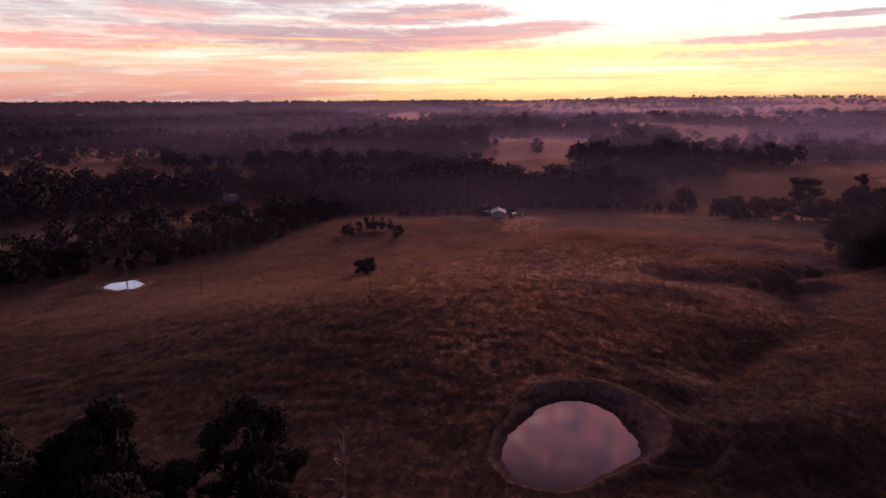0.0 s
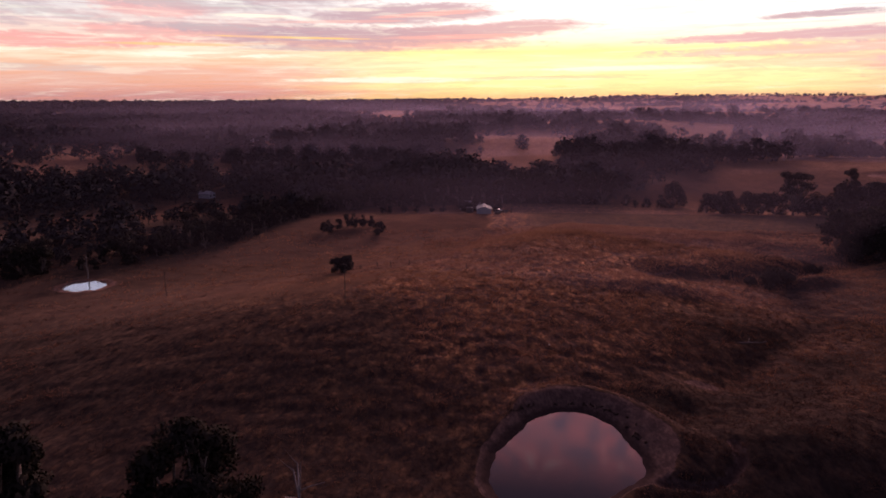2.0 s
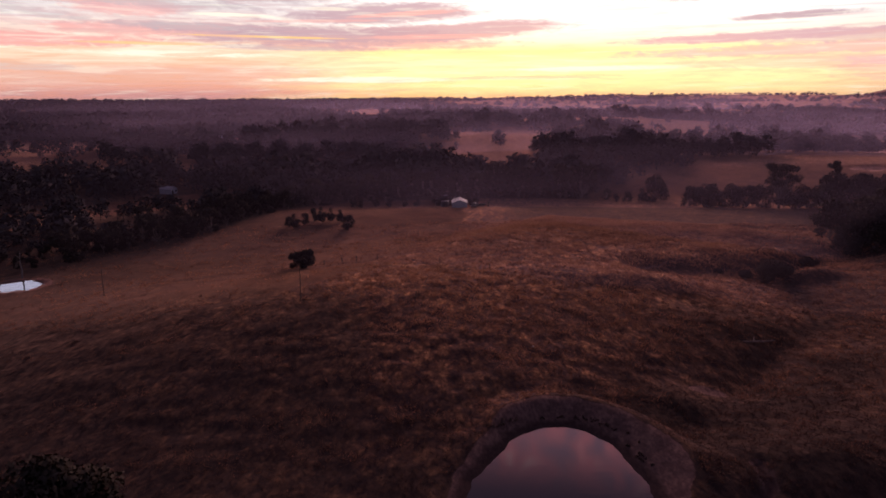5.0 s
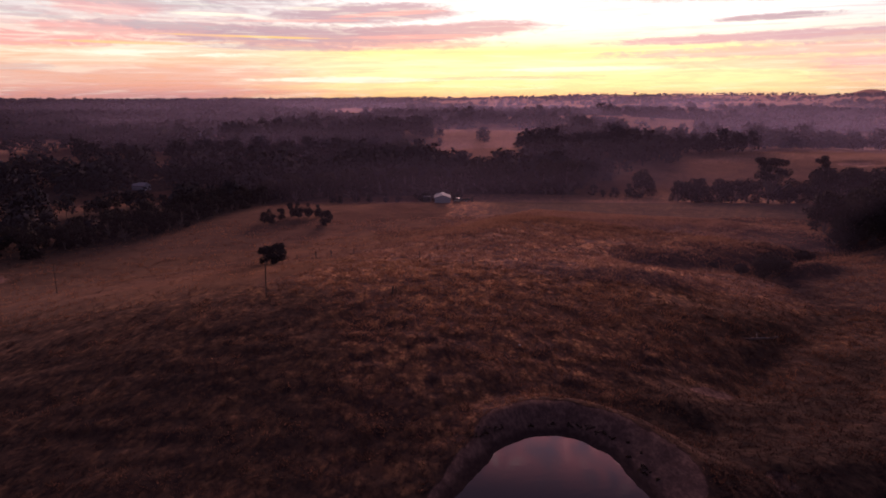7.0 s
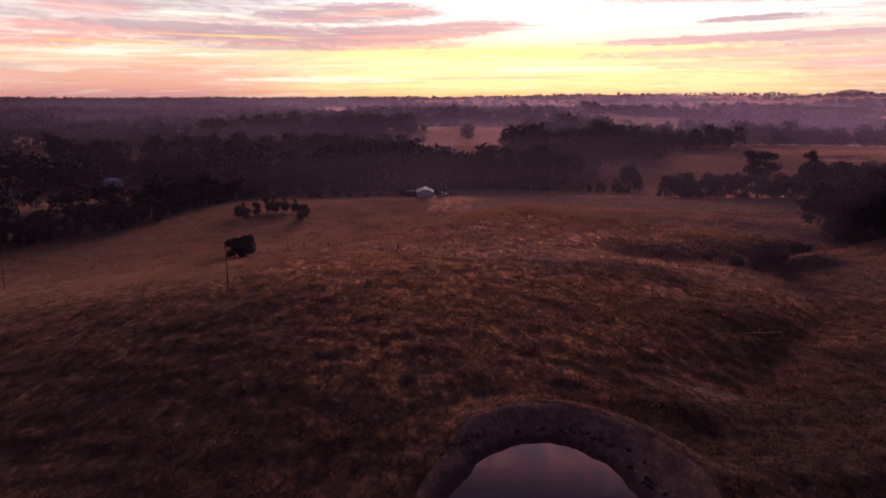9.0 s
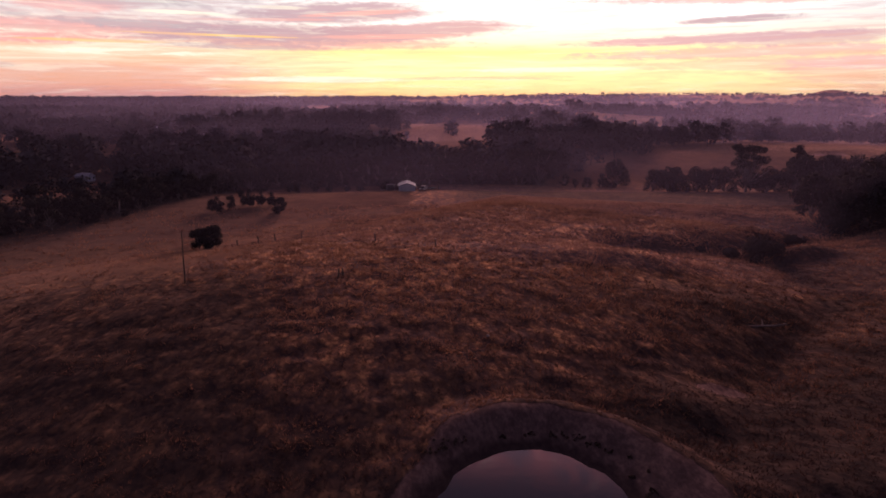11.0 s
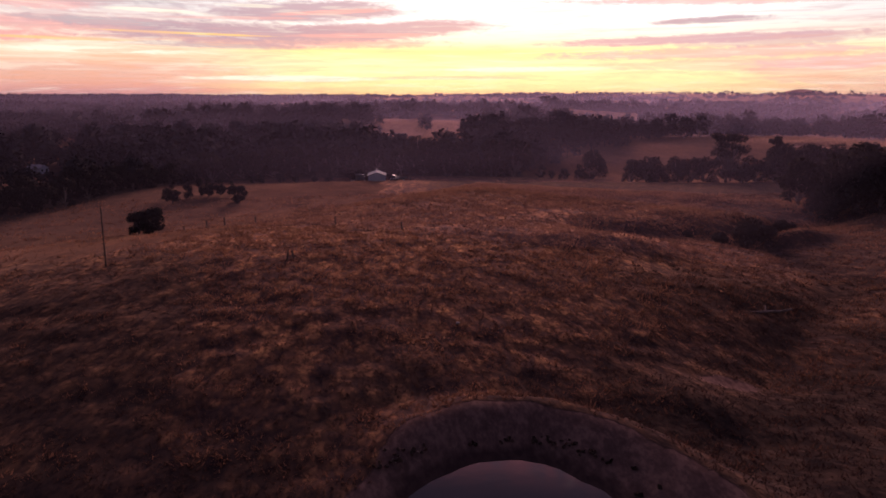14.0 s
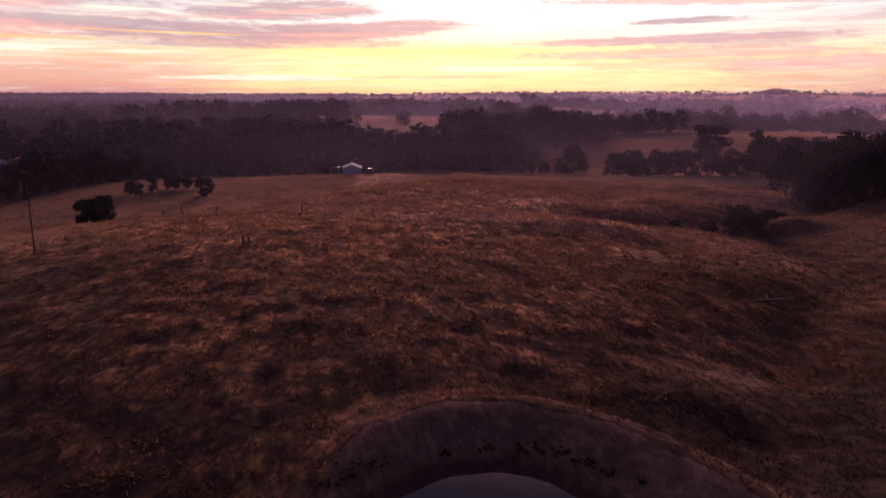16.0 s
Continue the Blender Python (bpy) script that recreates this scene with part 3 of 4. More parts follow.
    peak = smooth(d, 3900, 4100) * smooth(a, 28, 30)
    return np.clip(np.maximum(w, fw * (1 - peak)), 0, 1)


def grazed(x, y):
    """Short-grazed ground to the west of an old fence line."""
    return (1 - smooth(x - np.interp(y, [80, 130, 200], [-2, -6, -22]) + 3 * (rough_noise(x, y, 9, 71) - 0.5), -3, 3)) * (1 - smooth(y, 140, 165))


def mown(x, y):
    """Short even sward beyond an old fence line, down to the timber."""
    line = np.interp(y, [120, 149, 160, 194, 225, 260], [-30, -21.7, -14, -6, 5, 14])
    return smooth(y, 140, 156) * (1 - smooth(x - line + 5 * (rough_noise(x, y, 11, 75) - 0.5), -1.5, 1.5))


def rank_shade(x, y):
    """Rank growth by the dam; darker slope and gully; shade painted along BRANCH."""
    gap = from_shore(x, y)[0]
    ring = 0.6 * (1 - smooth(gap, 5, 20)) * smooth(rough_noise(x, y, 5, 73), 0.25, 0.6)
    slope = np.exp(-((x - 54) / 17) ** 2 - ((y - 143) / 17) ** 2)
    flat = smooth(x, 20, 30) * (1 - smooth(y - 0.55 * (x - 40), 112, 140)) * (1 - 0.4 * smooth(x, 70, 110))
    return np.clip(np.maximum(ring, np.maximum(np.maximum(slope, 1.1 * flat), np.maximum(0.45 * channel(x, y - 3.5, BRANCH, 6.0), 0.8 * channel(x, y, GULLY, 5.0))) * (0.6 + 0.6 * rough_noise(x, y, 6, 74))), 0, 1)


def steps(fine_lo, fine_hi, mid_lo, mid_hi, end, fine, mid):
    """Grid lines: close together by the dam, wider over the paddock, ever wider to the horizon."""
    v = list(np.arange(fine_lo, fine_hi, fine)) + list(np.arange(fine_hi, mid_hi, mid))
    v = list(np.arange(mid_lo, fine_lo, mid)) + v
    out, gap = [], mid
    at = v[-1]
    while at < end:
        gap = min(gap * 1.055, 45)
        at += gap
        out.append(at)
    back, gap, at = [], mid, v[0]
    while at > -end:
        gap *= 1.07
        at -= gap
        back.append(at)
    return np.array(back[::-1] + v + out)


def mesh_from(name, verts, faces, mat, smooth_shade=False, facing=None):
    me = bpy.data.meshes.new(name)
    faces = np.asarray(faces)
    n, k = faces.shape
    me.vertices.add(len(verts))
    me.vertices.foreach_set("co", np.asarray(verts, np.float32).ravel())
    me.loops.add(n * k)
    me.loops.foreach_set("vertex_index", faces.astype(np.int32).ravel())
    me.polygons.add(n)
    me.polygons.foreach_set("loop_start", np.arange(0, n * k, k, dtype=np.int32))
    me.update(calc_edges=True)
    if smooth_shade:
        me.polygons.foreach_set("use_smooth", np.ones(n, bool))
    me.materials.append(mat)
    if facing is not None:
        me.attributes.new("custom_normal", "FLOAT_VECTOR", "POINT").data.foreach_set("vector", np.asarray(facing, np.float32).ravel())
    return me


def ground():
    xs = steps(-6, 46, -112, 160, 4850, 0.6, 1.5)
    ys = steps(78, 130, 58, 335, 4850, 0.6, 1.5)
    X, Y = np.meshgrid(xs, ys)
    Z = land(X, Y)
    nx, ny = len(xs), len(ys)
    k = np.arange(nx * ny).reshape(ny, nx)
    faces = np.stack([k[:-1, :-1], k[:-1, 1:], k[1:, 1:], k[1:, :-1]], -1).reshape(-1, 4)
    me = mesh_from("ground", np.stack([X, Y, Z], -1).reshape(-1, 3), faces, GROUND, True)
    # bare earth: the dam's beach and bank, a scald, a vehicle track, pool edges
    gap, th = from_shore(X, Y)
    width = bank_form(th)[0] * (1.05 + 0.5 * (rough_noise(X, Y, 4, 41) - 0.5))
    bare = 1 - smooth(gap, width - 0.5, width + 0.7)
    bare = np.maximum(bare, np.exp(-((X - 38.5) / 2.7) ** 2 - ((Y - 120.6) / 1.5) ** 2) * 1.05)
    bare = np.maximum(bare, channel(X, Y, DITCH, 1.1) * 0.8)
    track = np.abs(Y - 192 - 0.55 * (X - 50) - 3 * np.sin(X / 11))
    bare = np.maximum(bare, np.exp(-(track / 0.9) ** 2) * smooth(X, 33, 40) * (1 - smooth(X, 66, 72)) * 0.75)
    yard = np.hypot((X - 10) / 30, (Y - 313) / 6)
    bare = np.maximum(bare, (1 - smooth(yard, 0.6, 1.3)) * 0.55)
    # far open pasture paled with the clay colour, for light it lacks here
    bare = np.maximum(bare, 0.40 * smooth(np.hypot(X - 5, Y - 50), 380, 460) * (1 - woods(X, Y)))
    for cx, cy, rx, ry, level in POOLS:
        bare = np.maximum(bare, (1 - smooth(np.hypot((X - cx) / rx, (Y - cy) / ry), 1.0, 1.7)) * 0.8)
    # and it is darker out to the right
    # the woods floor mask also paints shade to the left and beyond the brow
    for key, val in (("bare", bare), ("short", np.maximum(mown(X, Y), smooth(np.hypot(X - 5, Y - 50), 300, 360))), ("litter_shade", np.maximum(np.maximum(np.maximum(woods(X, Y), 0.12 * smooth(np.hypot(X - 5, Y - 50), 370, 470)), np.maximum(0.55 * grazed(X, Y) + 0.6 * (1 - smooth(X, -85, -12)) * (Y < 300), 0.92 * rank_shade(X, Y))), np.maximum(0.75 * smooth(X, 22, 40) * smooth(Y, 257, 263) * (1 - smooth(Y, 318, 334)), 0.65 * smooth(X - 0.25 * (Y - 150), 50, 85) * (1 - smooth(Y, 240, 260))))), ("damp", np.maximum(1 - smooth(gap, 0.8, 1.1 + 0.6 * rough_noise(X, Y, 3, 44)), channel(X, Y, DITCH, 0.8)))):
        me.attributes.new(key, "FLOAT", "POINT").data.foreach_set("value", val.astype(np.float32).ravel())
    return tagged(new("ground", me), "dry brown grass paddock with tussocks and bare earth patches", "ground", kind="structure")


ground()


def level(x, y):
    return float(land(np.array([x]), np.array([y]))[0])


def part(name, bm, mat, parent, label=""):
    """Links a bmesh, or a finished mesh, as one mesh object under its thing."""
    if isinstance(bm, bmesh.types.BMesh):
        me = bpy.data.meshes.new(name)
        bm.to_mesh(me)
        bm.free()
        me.materials.append(mat)
    else:
        me = bm
    ob = new(name, me)
    ob.parent = parent
    if label:
        ob["label"] = label
    return ob


def disc_water(name, ring, z, mat, label):
    n = len(ring)
    verts = [(x, y, z) for x, y in ring] + [(np.mean([p[0] for p in ring]), np.mean([p[1] for p in ring]), z)]
    me = mesh_from(name, verts, [(i, (i + 1) % n, n) for i in range(n)], mat)
    return tagged(new(name, me), label, "water", kind="structure")


angles = np.linspace(0, 2 * np.pi, 97)[:-1]
disc_water("water", [(POND[0] + (shore(t) + 1.0) * math.cos(t), POND[1] + (shore(t) + 1.0) * math.sin(t)) for t in angles], WATER_LEVEL, WATER, "muddy farm dam reflecting pink dawn clouds")
for cx, cy, rx, ry, lv in POOLS:
    disc_water("water", [(cx + 1.12 * rx * math.cos(t), cy + 1.12 * ry * math.sin(t)) for t in angles[::3]], lv, FAR_WATER, "small still pool shining with sky light")

# ---------------------------------------------------------------- trees


def tube_rings(path, radii, sides=6):
    """A bent tapering tube through the points."""
    verts, faces = [], []
    for i, (p, r) in enumerate(zip(path, radii)):
        ahead = (Vector(path[min(i + 1, len(path) - 1)]) - Vector(path[max(i - 1, 0)])).normalized()
        side = ahead.orthogonal().normalized()
        other = ahead.cross(side)
        for k in range(sides):
            a = 2 * math.pi * k / sides
            verts.append(Vector(p) + (side * math.cos(a) + other * math.sin(a)) * r)
    for i in range(len(path) - 1):
        for k in range(sides):
            a, b = i * sides + k, i * sides + (k + 1) % sides
            faces.append((a, b, b + sides, a + sides))
    return verts, faces


def join_tubes(name, tubes, mat):
    verts, faces = [], []
    for v, f in tubes:
        n = len(verts)
        verts += v
        faces += [tuple(i + n for i in q) for q in f]
    return mesh_from(name, verts, faces, mat, True)


def leaves(rng, centres, radii, count, size, squash=0.7):
    """Many small bent leaf sprays in clumps: quads with random turn, thicker to the outside."""
    c = rng.choice(len(centres), count, p=radii ** 2 / np.sum(radii ** 2))
    way = rng.normal(size=(count, 3))
    way /= np.linalg.norm(way, axis=1)[:, None]
    reach = rng.uniform(0.25, 1.0, count) ** 0.45
    reach *= rng.uniform(0.82, 1.12, count)
    at = centres[c] + way * (radii[c] * reach)[:, None] * (1, 1, squash)
    u = rng.normal(size=(count, 3))
    u[:, 2] -= 0.5
    u /= np.linalg.norm(u, axis=1)[:, None]
    v = np.cross(u, rng.normal(size=(count, 3)))
    v /= np.linalg.norm(v, axis=1)[:, None]
    s = size * rng.uniform(0.55, 1.35, count)
    # foliage faces outwards, so that a crown shades as one rounded body
    mid = np.mean(centres, axis=0)
    out = way + 0.7 * (at - mid) / (np.linalg.norm(at - mid, axis=1)[:, None] + 1e-6)
    out /= np.linalg.norm(out, axis=1)[:, None]
    v = v * np.sign(np.sum(np.cross(v, u) * out, axis=1) + 1e-9)[:, None]
    u, v = u * s[:, None], v * (s * 0.55)[:, None]
    verts = np.stack([at - u, at + v, at + u, at - v], 1).reshape(-1, 3)
    return verts, np.arange(count * 4).reshape(-1, 4), np.repeat(out, 4, axis=0)


def gum_meshes(seed, height, spread, clumps, count, size, trunk=0.32, squash=0.65, mat=None, dense=False, pad=0.39):
    """Trunk and crown of one eucalypt: forked limbs that carry separate clumps of foliage."""
    rng = np.random.default_rng(seed)
    tubes, centres, radii = [], [], []
    lean = rng.normal(0, 0.04, 2) * height
    fork = Vector((lean[0] * 0.4, lean[1] * 0.4, height * trunk))
    r0 = height * 0.022 + 0.05
    tubes.append(tube_rings([(0, 0, -0.4), (0.02 * height * rng.normal() * 0.3, 0, height * trunk * 0.5), fork], [r0 * 1.35, r0, r0 * 0.8], 7))
    for i in range(clumps):
        a = 2 * math.pi * (i + rng.uniform(-0.3, 0.3)) / clumps * 1.618 * 2
        up = rng.uniform(0.0, 1.0) if i else 1.0
        out = spread * (rng.uniform(0.45, 1.0) * (1.0 - 0.55 * up ** 2) if i else 0.1)
        c = Vector((lean[0] + out * math.cos(a), lean[1] + out * math.sin(a), height * (trunk + 0.04 + (0.84 - trunk) * up)))
        rad = spread * pad * rng.uniform(0.75, 1.25) * (1.15 if dense else 1.0)
        c.z = min(c.z, height - rad * squash)
        bend = fork.lerp(c, 0.5) + Vector((rng.normal() * 0.06, rng.normal() * 0.06, 0.05)) * height * 0.6
        tubes.append(tube_rings([fork, bend, c, c + Vector((0, 0, rad * 0.3))], [r0 * 0.6, r0 * 0.38, r0 * 0.2, r0 * 0.06], 5))
        centres.append(c)
        radii.append(rad)
        for _ in range(2):
            w = Vector(rng.normal(size=3)).normalized() * rad * 0.8
            w.z *= 0.5
            centres.append(c + w)
            radii.append(rad * rng.uniform(0.4, 0.7))
    lv, lf, ln = leaves(rng, np.array([tuple(c) for c in centres]), np.array(radii), count, size, squash)
    return join_tubes("trunk", tubes, BARK), mesh_from("crown", lv, lf, mat or LEAF, True, ln)


def tree_thing(meshes, x, y, turn, scale, label, group="", z=None, name="tree"):
    top = new(name)
    top.matrix_basis = Matrix.LocRotScale((x, y, level(x, y) if z is None else z), Euler((0, 0, turn)), (scale * random.uniform(0.92, 1.1), scale * random.uniform(0.92, 1.1), scale))
    part("trunk", meshes[0], None, top)
    part("crown", meshes[1], None, top)
    return tagged(top, label, "tree", group)


rnd = random.Random(5)
GUMS = [gum_meshes(20 + i, 10.0, s, n, int(c * 1.2), 0.38, t * 0.5, 0.85, dense=True, pad=0.35) for i, (s, n, c, t) in enumerate([(4.4, 17, 2000, 0.08), (4.0, 15, 1800, 0.14), (5.0, 19, 2300, 0.06), (3.4, 14, 1600, 0.14), (4.6, 18, 2000, 0.05), (4.0, 15, 1700, 0.20)])]
TALL = [gum_meshes(40 + i, 18.0, s, n, 9000, 0.34, 0.12, 0.65, pad=0.24) for i, (s, n) in enumerate([(8.2, 42), (6.0, 24)])]
ROUND = [gum_meshes(60 + i, 4.0, 1.9, 14, 4000, 0.16, 0.08, 0.85, dense=True, pad=0.36) for i in range(3)]

SLIM = [gum_meshes(70 + i, 4.4, 1.15, 12, 1900, 0.17, 0.0, 1.1, dense=True, pad=0.56) for i in range(3)]

# the creek line: single trees that stand out along the front of the timber
tree_thing(TALL[0], 149.0, 325.0, 0.6, 1.1, "tall open-crowned red gum over the creek flat")
for i, (x, y, h, kind) in enumerate([(111, 369, 13, 2), (103, 366, 4.5, 0), (97, 368, 5, 4), (91, 366, 4, 1), (117, 340, 9.5, 4), (122, 337, 10.5, 2), (127, 341, 10, 0), (132, 334, 10.5, 2), (138, 331, 10, 4), (154, 331, 9, 0), (157, 324, 7, 4), (162, 327, 9, 2), (167, 322, 11, 0), (174, 328, 15, 4), (178, 321, 14, 2), (184, 326, 15, 0), (190, 322, 14, 4), (196, 327, 15, 2), (203, 324, 14, 0), (207, 386, 12, 3), (211, 330, 15, 4), (218, 326, 14, 2), (226, 330, 15, 0), (235, 327, 14, 4), (244, 331, 15, 2), (88, 372, 6, 3), (144, 333, 9, 2), (159, 331, 8, 5)]):
    tree_thing(GUMS[kind], x, y, rnd.uniform(0, 6.28), h / 10, "dark grey-green gum tree in the creek line", "creek line gums")
for x, y, h, kind in [(113, 220, 10, 2), (118, 217, 12, 0), (123, 223, 15, 2), (129, 218, 14.5, 4), (136, 226, 15, 0), (142, 218, 15, 2), (150, 230, 16, 4), (158, 222, 15, 1), (113, 230, 12, 0), (127, 236, 13, 2), (144, 240, 13, 4), (168, 232, 14, 2), (178, 226, 14, 0), (111, 215, 6.5, 2), (115, 212, 7, 4), (122, 217, 8, 0), (130, 221, 9, 4), (139, 222, 9, 2), (148, 224, 10, 0), (109, 219, 5, 0), (119, 210, 7.5, 0), (126, 211, 7, 2), (134, 214, 8, 4)]:
    tree_thing(GUMS[kind], x + 3.5, y, rnd.uniform(0, 6.28), h / 10, "large dense dark gum at the gully mouth", "gully mouth gums")
# the pair of low trees on the paddock
tree_thing(ROUND[0], -25.1, 178.8, 0.4, 0.92, "small dense dark tree standing beside its twin", "twin paddock trees")
tree_thing(ROUND[1], -23.2, 179.3, 2.0, 1.0, "small dense dark tree standing beside its twin", "twin paddock trees")
for x, y, h in [(-24.9, 265.0, 4.6), (-29.2, 279.5, 4.0), (-32.3, 278.5, 4.4), (-35.6, 278.0, 5.0), (-38.8, 281.5, 4.6), (-40.4, 275.0, 3.8), (-43.2, 268.0, 4.8), (-45.6, 270.5, 3.6)]:
    tree_thing((ROUND if x == -24.9 else SLIM)[rnd.randrange(3)], x, y, rnd.uniform(0, 6.28), h / 4, "young rounded tree in a planted clump", "planted clump")
for x, y, h in [(-28.7, 320.3, 4.2), (-25.6, 317.2, 3.6), (-20.3, 325.6, 4.5), (-14.0, 319.7, 3.8), (-8.5, 324.1, 4.2), (-3, 327, 4.5)]:
    tree_thing(SLIM[rnd.randrange(3)], x, y, rnd.uniform(0, 6.28), h / 4, "low tree at the back of the paddock", "back paddock trees")
# trees close to the flight, under its first seconds
NEAR = [gum_meshes(80 + i, 14.0, s, n, 16000, 0.19, 0.22, 0.7, pad=0.27) for i, (s, n) in enumerate([(5.4, 26), (4.8, 22)])]
for x, y, h, k, turn in [(-19.5, 73.5, 13.5, 0, 0.4), (-28.5, 66.0, 16.5, 1, 1.5), (-15.5, 66.0, 9.5, 1, 3.9), (-38.0, 64.0, 15.0, 0, 5.1), (-24.5, 59.0, 13.0, 0, 2.4), (-23.5, 66.5, 10.5, 1, 0.9), (-13.0, 60.5, 9.0, 0, 4.4), (-33.0, 70.5, 12.5, 0, 3.3), (-18.5, 60.0, 11.0, 1, 5.6)]:
    tree_thing(NEAR[k], x, y, turn, h / 14, "dark leafy gum below the camera's way", "near gums")
# front of the timber, tree by tree
EDGE = [(-150, 189), (-120, 199), (-100, 212), (-84, 234), (-73, 253), (-67, 276), (-61, 306), (-51, 336), (-33, 353), (0, 364), (45, 373), (82, 377)]
count = 0
for (x0, y0), (x1, y1) in zip(EDGE, EDGE[1:]):
    run = math.hypot(x1 - x0, y1 - y0)
    for row in range(3 if x1 < -60 else 2):
        for i in range(int(run / 6.5)):
            u = (i + rnd.uniform(0.1, 0.9)) / int(run / 6.5)
            x, y = x0 + (x1 - x0) * u + rnd.uniform(-2, 2) - row * 3, y0 + (y1 - y0) * u + rnd.uniform(0, 4) + row * rnd.uniform(6, 10)
            h = rnd.uniform(5.0, 9.5) if x < -55 else rnd.uniform(7, 13) if x < 28 else rnd.uniform(10, 18)
            # only low growth stands behind the pool
            if float(channel(np.array(x), np.array(y), [(-90, 190), (-116, 240)], 9.0)) > 0.4:
                h = rnd.uniform(2.2, 3.2)
            tree_thing(GUMS[rnd.randrange(6)], x, y, rnd.uniform(0, 6.28), h / 10, "dark gum at the edge of the creek timber", "timber edge gums")


# the rest of the timber and the far woods
def woodland():
    rng = np.random.default_rng(3)
    templates = []
    for i, (n, size) in enumerate([(240, 0.62)] * 6 + [(70, 1.25)] * 6 + [(20, 2.3)] * 6):
        cs, rs = [], []
        lobes = (9, 7, 5)[i // 6]
        broad = rng.uniform(0.8, 1.25)
        for k in range(lobes):
            a = 2.4 * k + rng.uniform(-0.5, 0.5)
            up = (k + rng.uniform(0.1, 0.9)) / lobes
            out = rng.uniform(1.5, 3.3) * broad * (1 - 0.75 * up ** 2)
            cs.append((out * math.cos(a), out * math.sin(a), 2.9 + 5.6 * up))
            rs.append(rng.uniform(1.25, 2.0))
        v, f, face = leaves(rng, np.array(cs), np.array(rs), n, size, 0.8)
        stem = np.array([(-0.18, -0.1, -1), (0.18, -0.1, -1), (0.10, 0, 6.5), (-0.10, 0, 6.5)])
        v, f = np.vstack([v, stem]), np.vstack([f, [[len(v), len(v) + 1, len(v) + 2, len(v) + 3]]])
        face = face * 0.55 + (0, 0, 0.45)
        face = face / np.linalg.norm(face, axis=1)[:, None]
        templates.append((v, f, np.vstack([face, np.tile((0.0, -1.0, 0.0), (4, 1))])))
    places = []
    for lo, hi, gap, kind in ((240, 640, 7.0, 0), (640, 1000, 8.0, 1), (1000, 1400, 10.0, 1), (1400, 2000, 14.0, 2), (2000, 3400, 24.0, 2), (3400, 4700, 34.0, 2)):
        span = np.arange(-hi, hi, gap)
        X, Y = np.meshgrid(span, np.arange(50, hi + 50, gap))
        X, Y = X + rng.uniform(-0.5, 0.5, X.shape) * gap, Y + rng.uniform(-0.5, 0.5, X.shape) * gap
        X, Y = X.ravel(), Y.ravel()
        d, a = np.hypot(X - 5, Y - 50), np.degrees(np.arctan2(X - 5, Y - 50))
        keep = (d >= (lo if lo > 240 else 110)) & (d < hi) & (a > -40) & (a < 46)
        if lo == 240:
            keep &= ~((X > -51) & (Y < 382) & (X < 240)) & (Y > np.interp(X, [-150, -120, -100, -84, -73, -66, -60, -50], [208, 217, 230, 252, 271, 294, 324, 354]))
        X, Y, d, a_ = X[keep], Y[keep], d[keep], a[keep]
        w = woods(X, Y)
        sparse = np.where((a_ > 28) & (d > 3900), 0.0, np.where(d > 560, 0.022, 0.0) * (gap / 9.0))
        ok = rng.uniform(size=len(X)) < np.maximum(w * np.where(rough_noise(X, Y, 26, 61) > 0.42, 0.85, 0.32), sparse)
        places.append(np.stack([X[ok], Y[ok], np.full(ok.sum(), gap), np.full(ok.sum(), kind)], 1))
    P = np.vstack(places)
    Z = land(P[:, 0], P[:, 1])
    verts, faces, facing, base = [], [], [], 0
    for i, (v, f, face) in enumerate(templates):
        mine = np.where((np.arange(len(P)) % 6 == i % 6) & (P[:, 3] == i // 6))[0]
        if not len(mine):
            continue
        h = rng.choice([0.75, 0.95, 1.1, 1.25, 1.45, 1.75], len(mine)) * rng.uniform(0.92, 1.08, len(mine)) * np.interp(P[mine, 2], [7, 14, 34], [1.12, 1.12, 1.05])
        h = h * np.where(P[mine, 1] < np.interp(P[mine, 0], [-400, -215, -150, -119, -103, -70, -50], [120, 236, 288, 320, 340, 345, 300]), 0.6, 1.0)
        h = h * (0.75 + 0.5 * rough_noise(P[mine, 0], P[mine, 1], 28, 62))
        wide = h * rng.uniform(0.9, 1.3, len(mine)) * np.interp(P[mine, 2], [7, 10, 14, 24, 34], [1.0, 1.1, 1.4, 1.5, 1.4])
        t = rng.uniform(0, 6.28, len(mine))
        c, s = np.cos(t)[:, None], np.sin(t)[:, None]
        x = (v[None, :, 0] * c - v[None, :, 1] * s) * wide[:, None] + P[mine, 0][:, None]
        y = (v[None, :, 0] * s + v[None, :, 1] * c) * wide[:, None] + P[mine, 1][:, None]
        z = v[None, :, 2] * h[:, None] + Z[mine][:, None] - 1.2 * h[:, None]
        verts.append(np.stack([x, y, z], -1).reshape(-1, 3))
        facing.append(np.stack([face[None, :, 0] * c - face[None, :, 1] * s, face[None, :, 0] * s + face[None, :, 1] * c, np.broadcast_to(face[None, :, 2], x.shape)], -1).reshape(-1, 3))
        faces.append((f[None] + (np.arange(len(mine)) * len(v))[:, None, None] + base).reshape(-1, 4))
        base += len(mine) * len(v)
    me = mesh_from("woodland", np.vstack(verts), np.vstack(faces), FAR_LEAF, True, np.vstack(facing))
    return tagged(new("woodland", me), "dark eucalypt woodland over the hazy valley and ridges", "woodland", kind="stuff")


woodland()


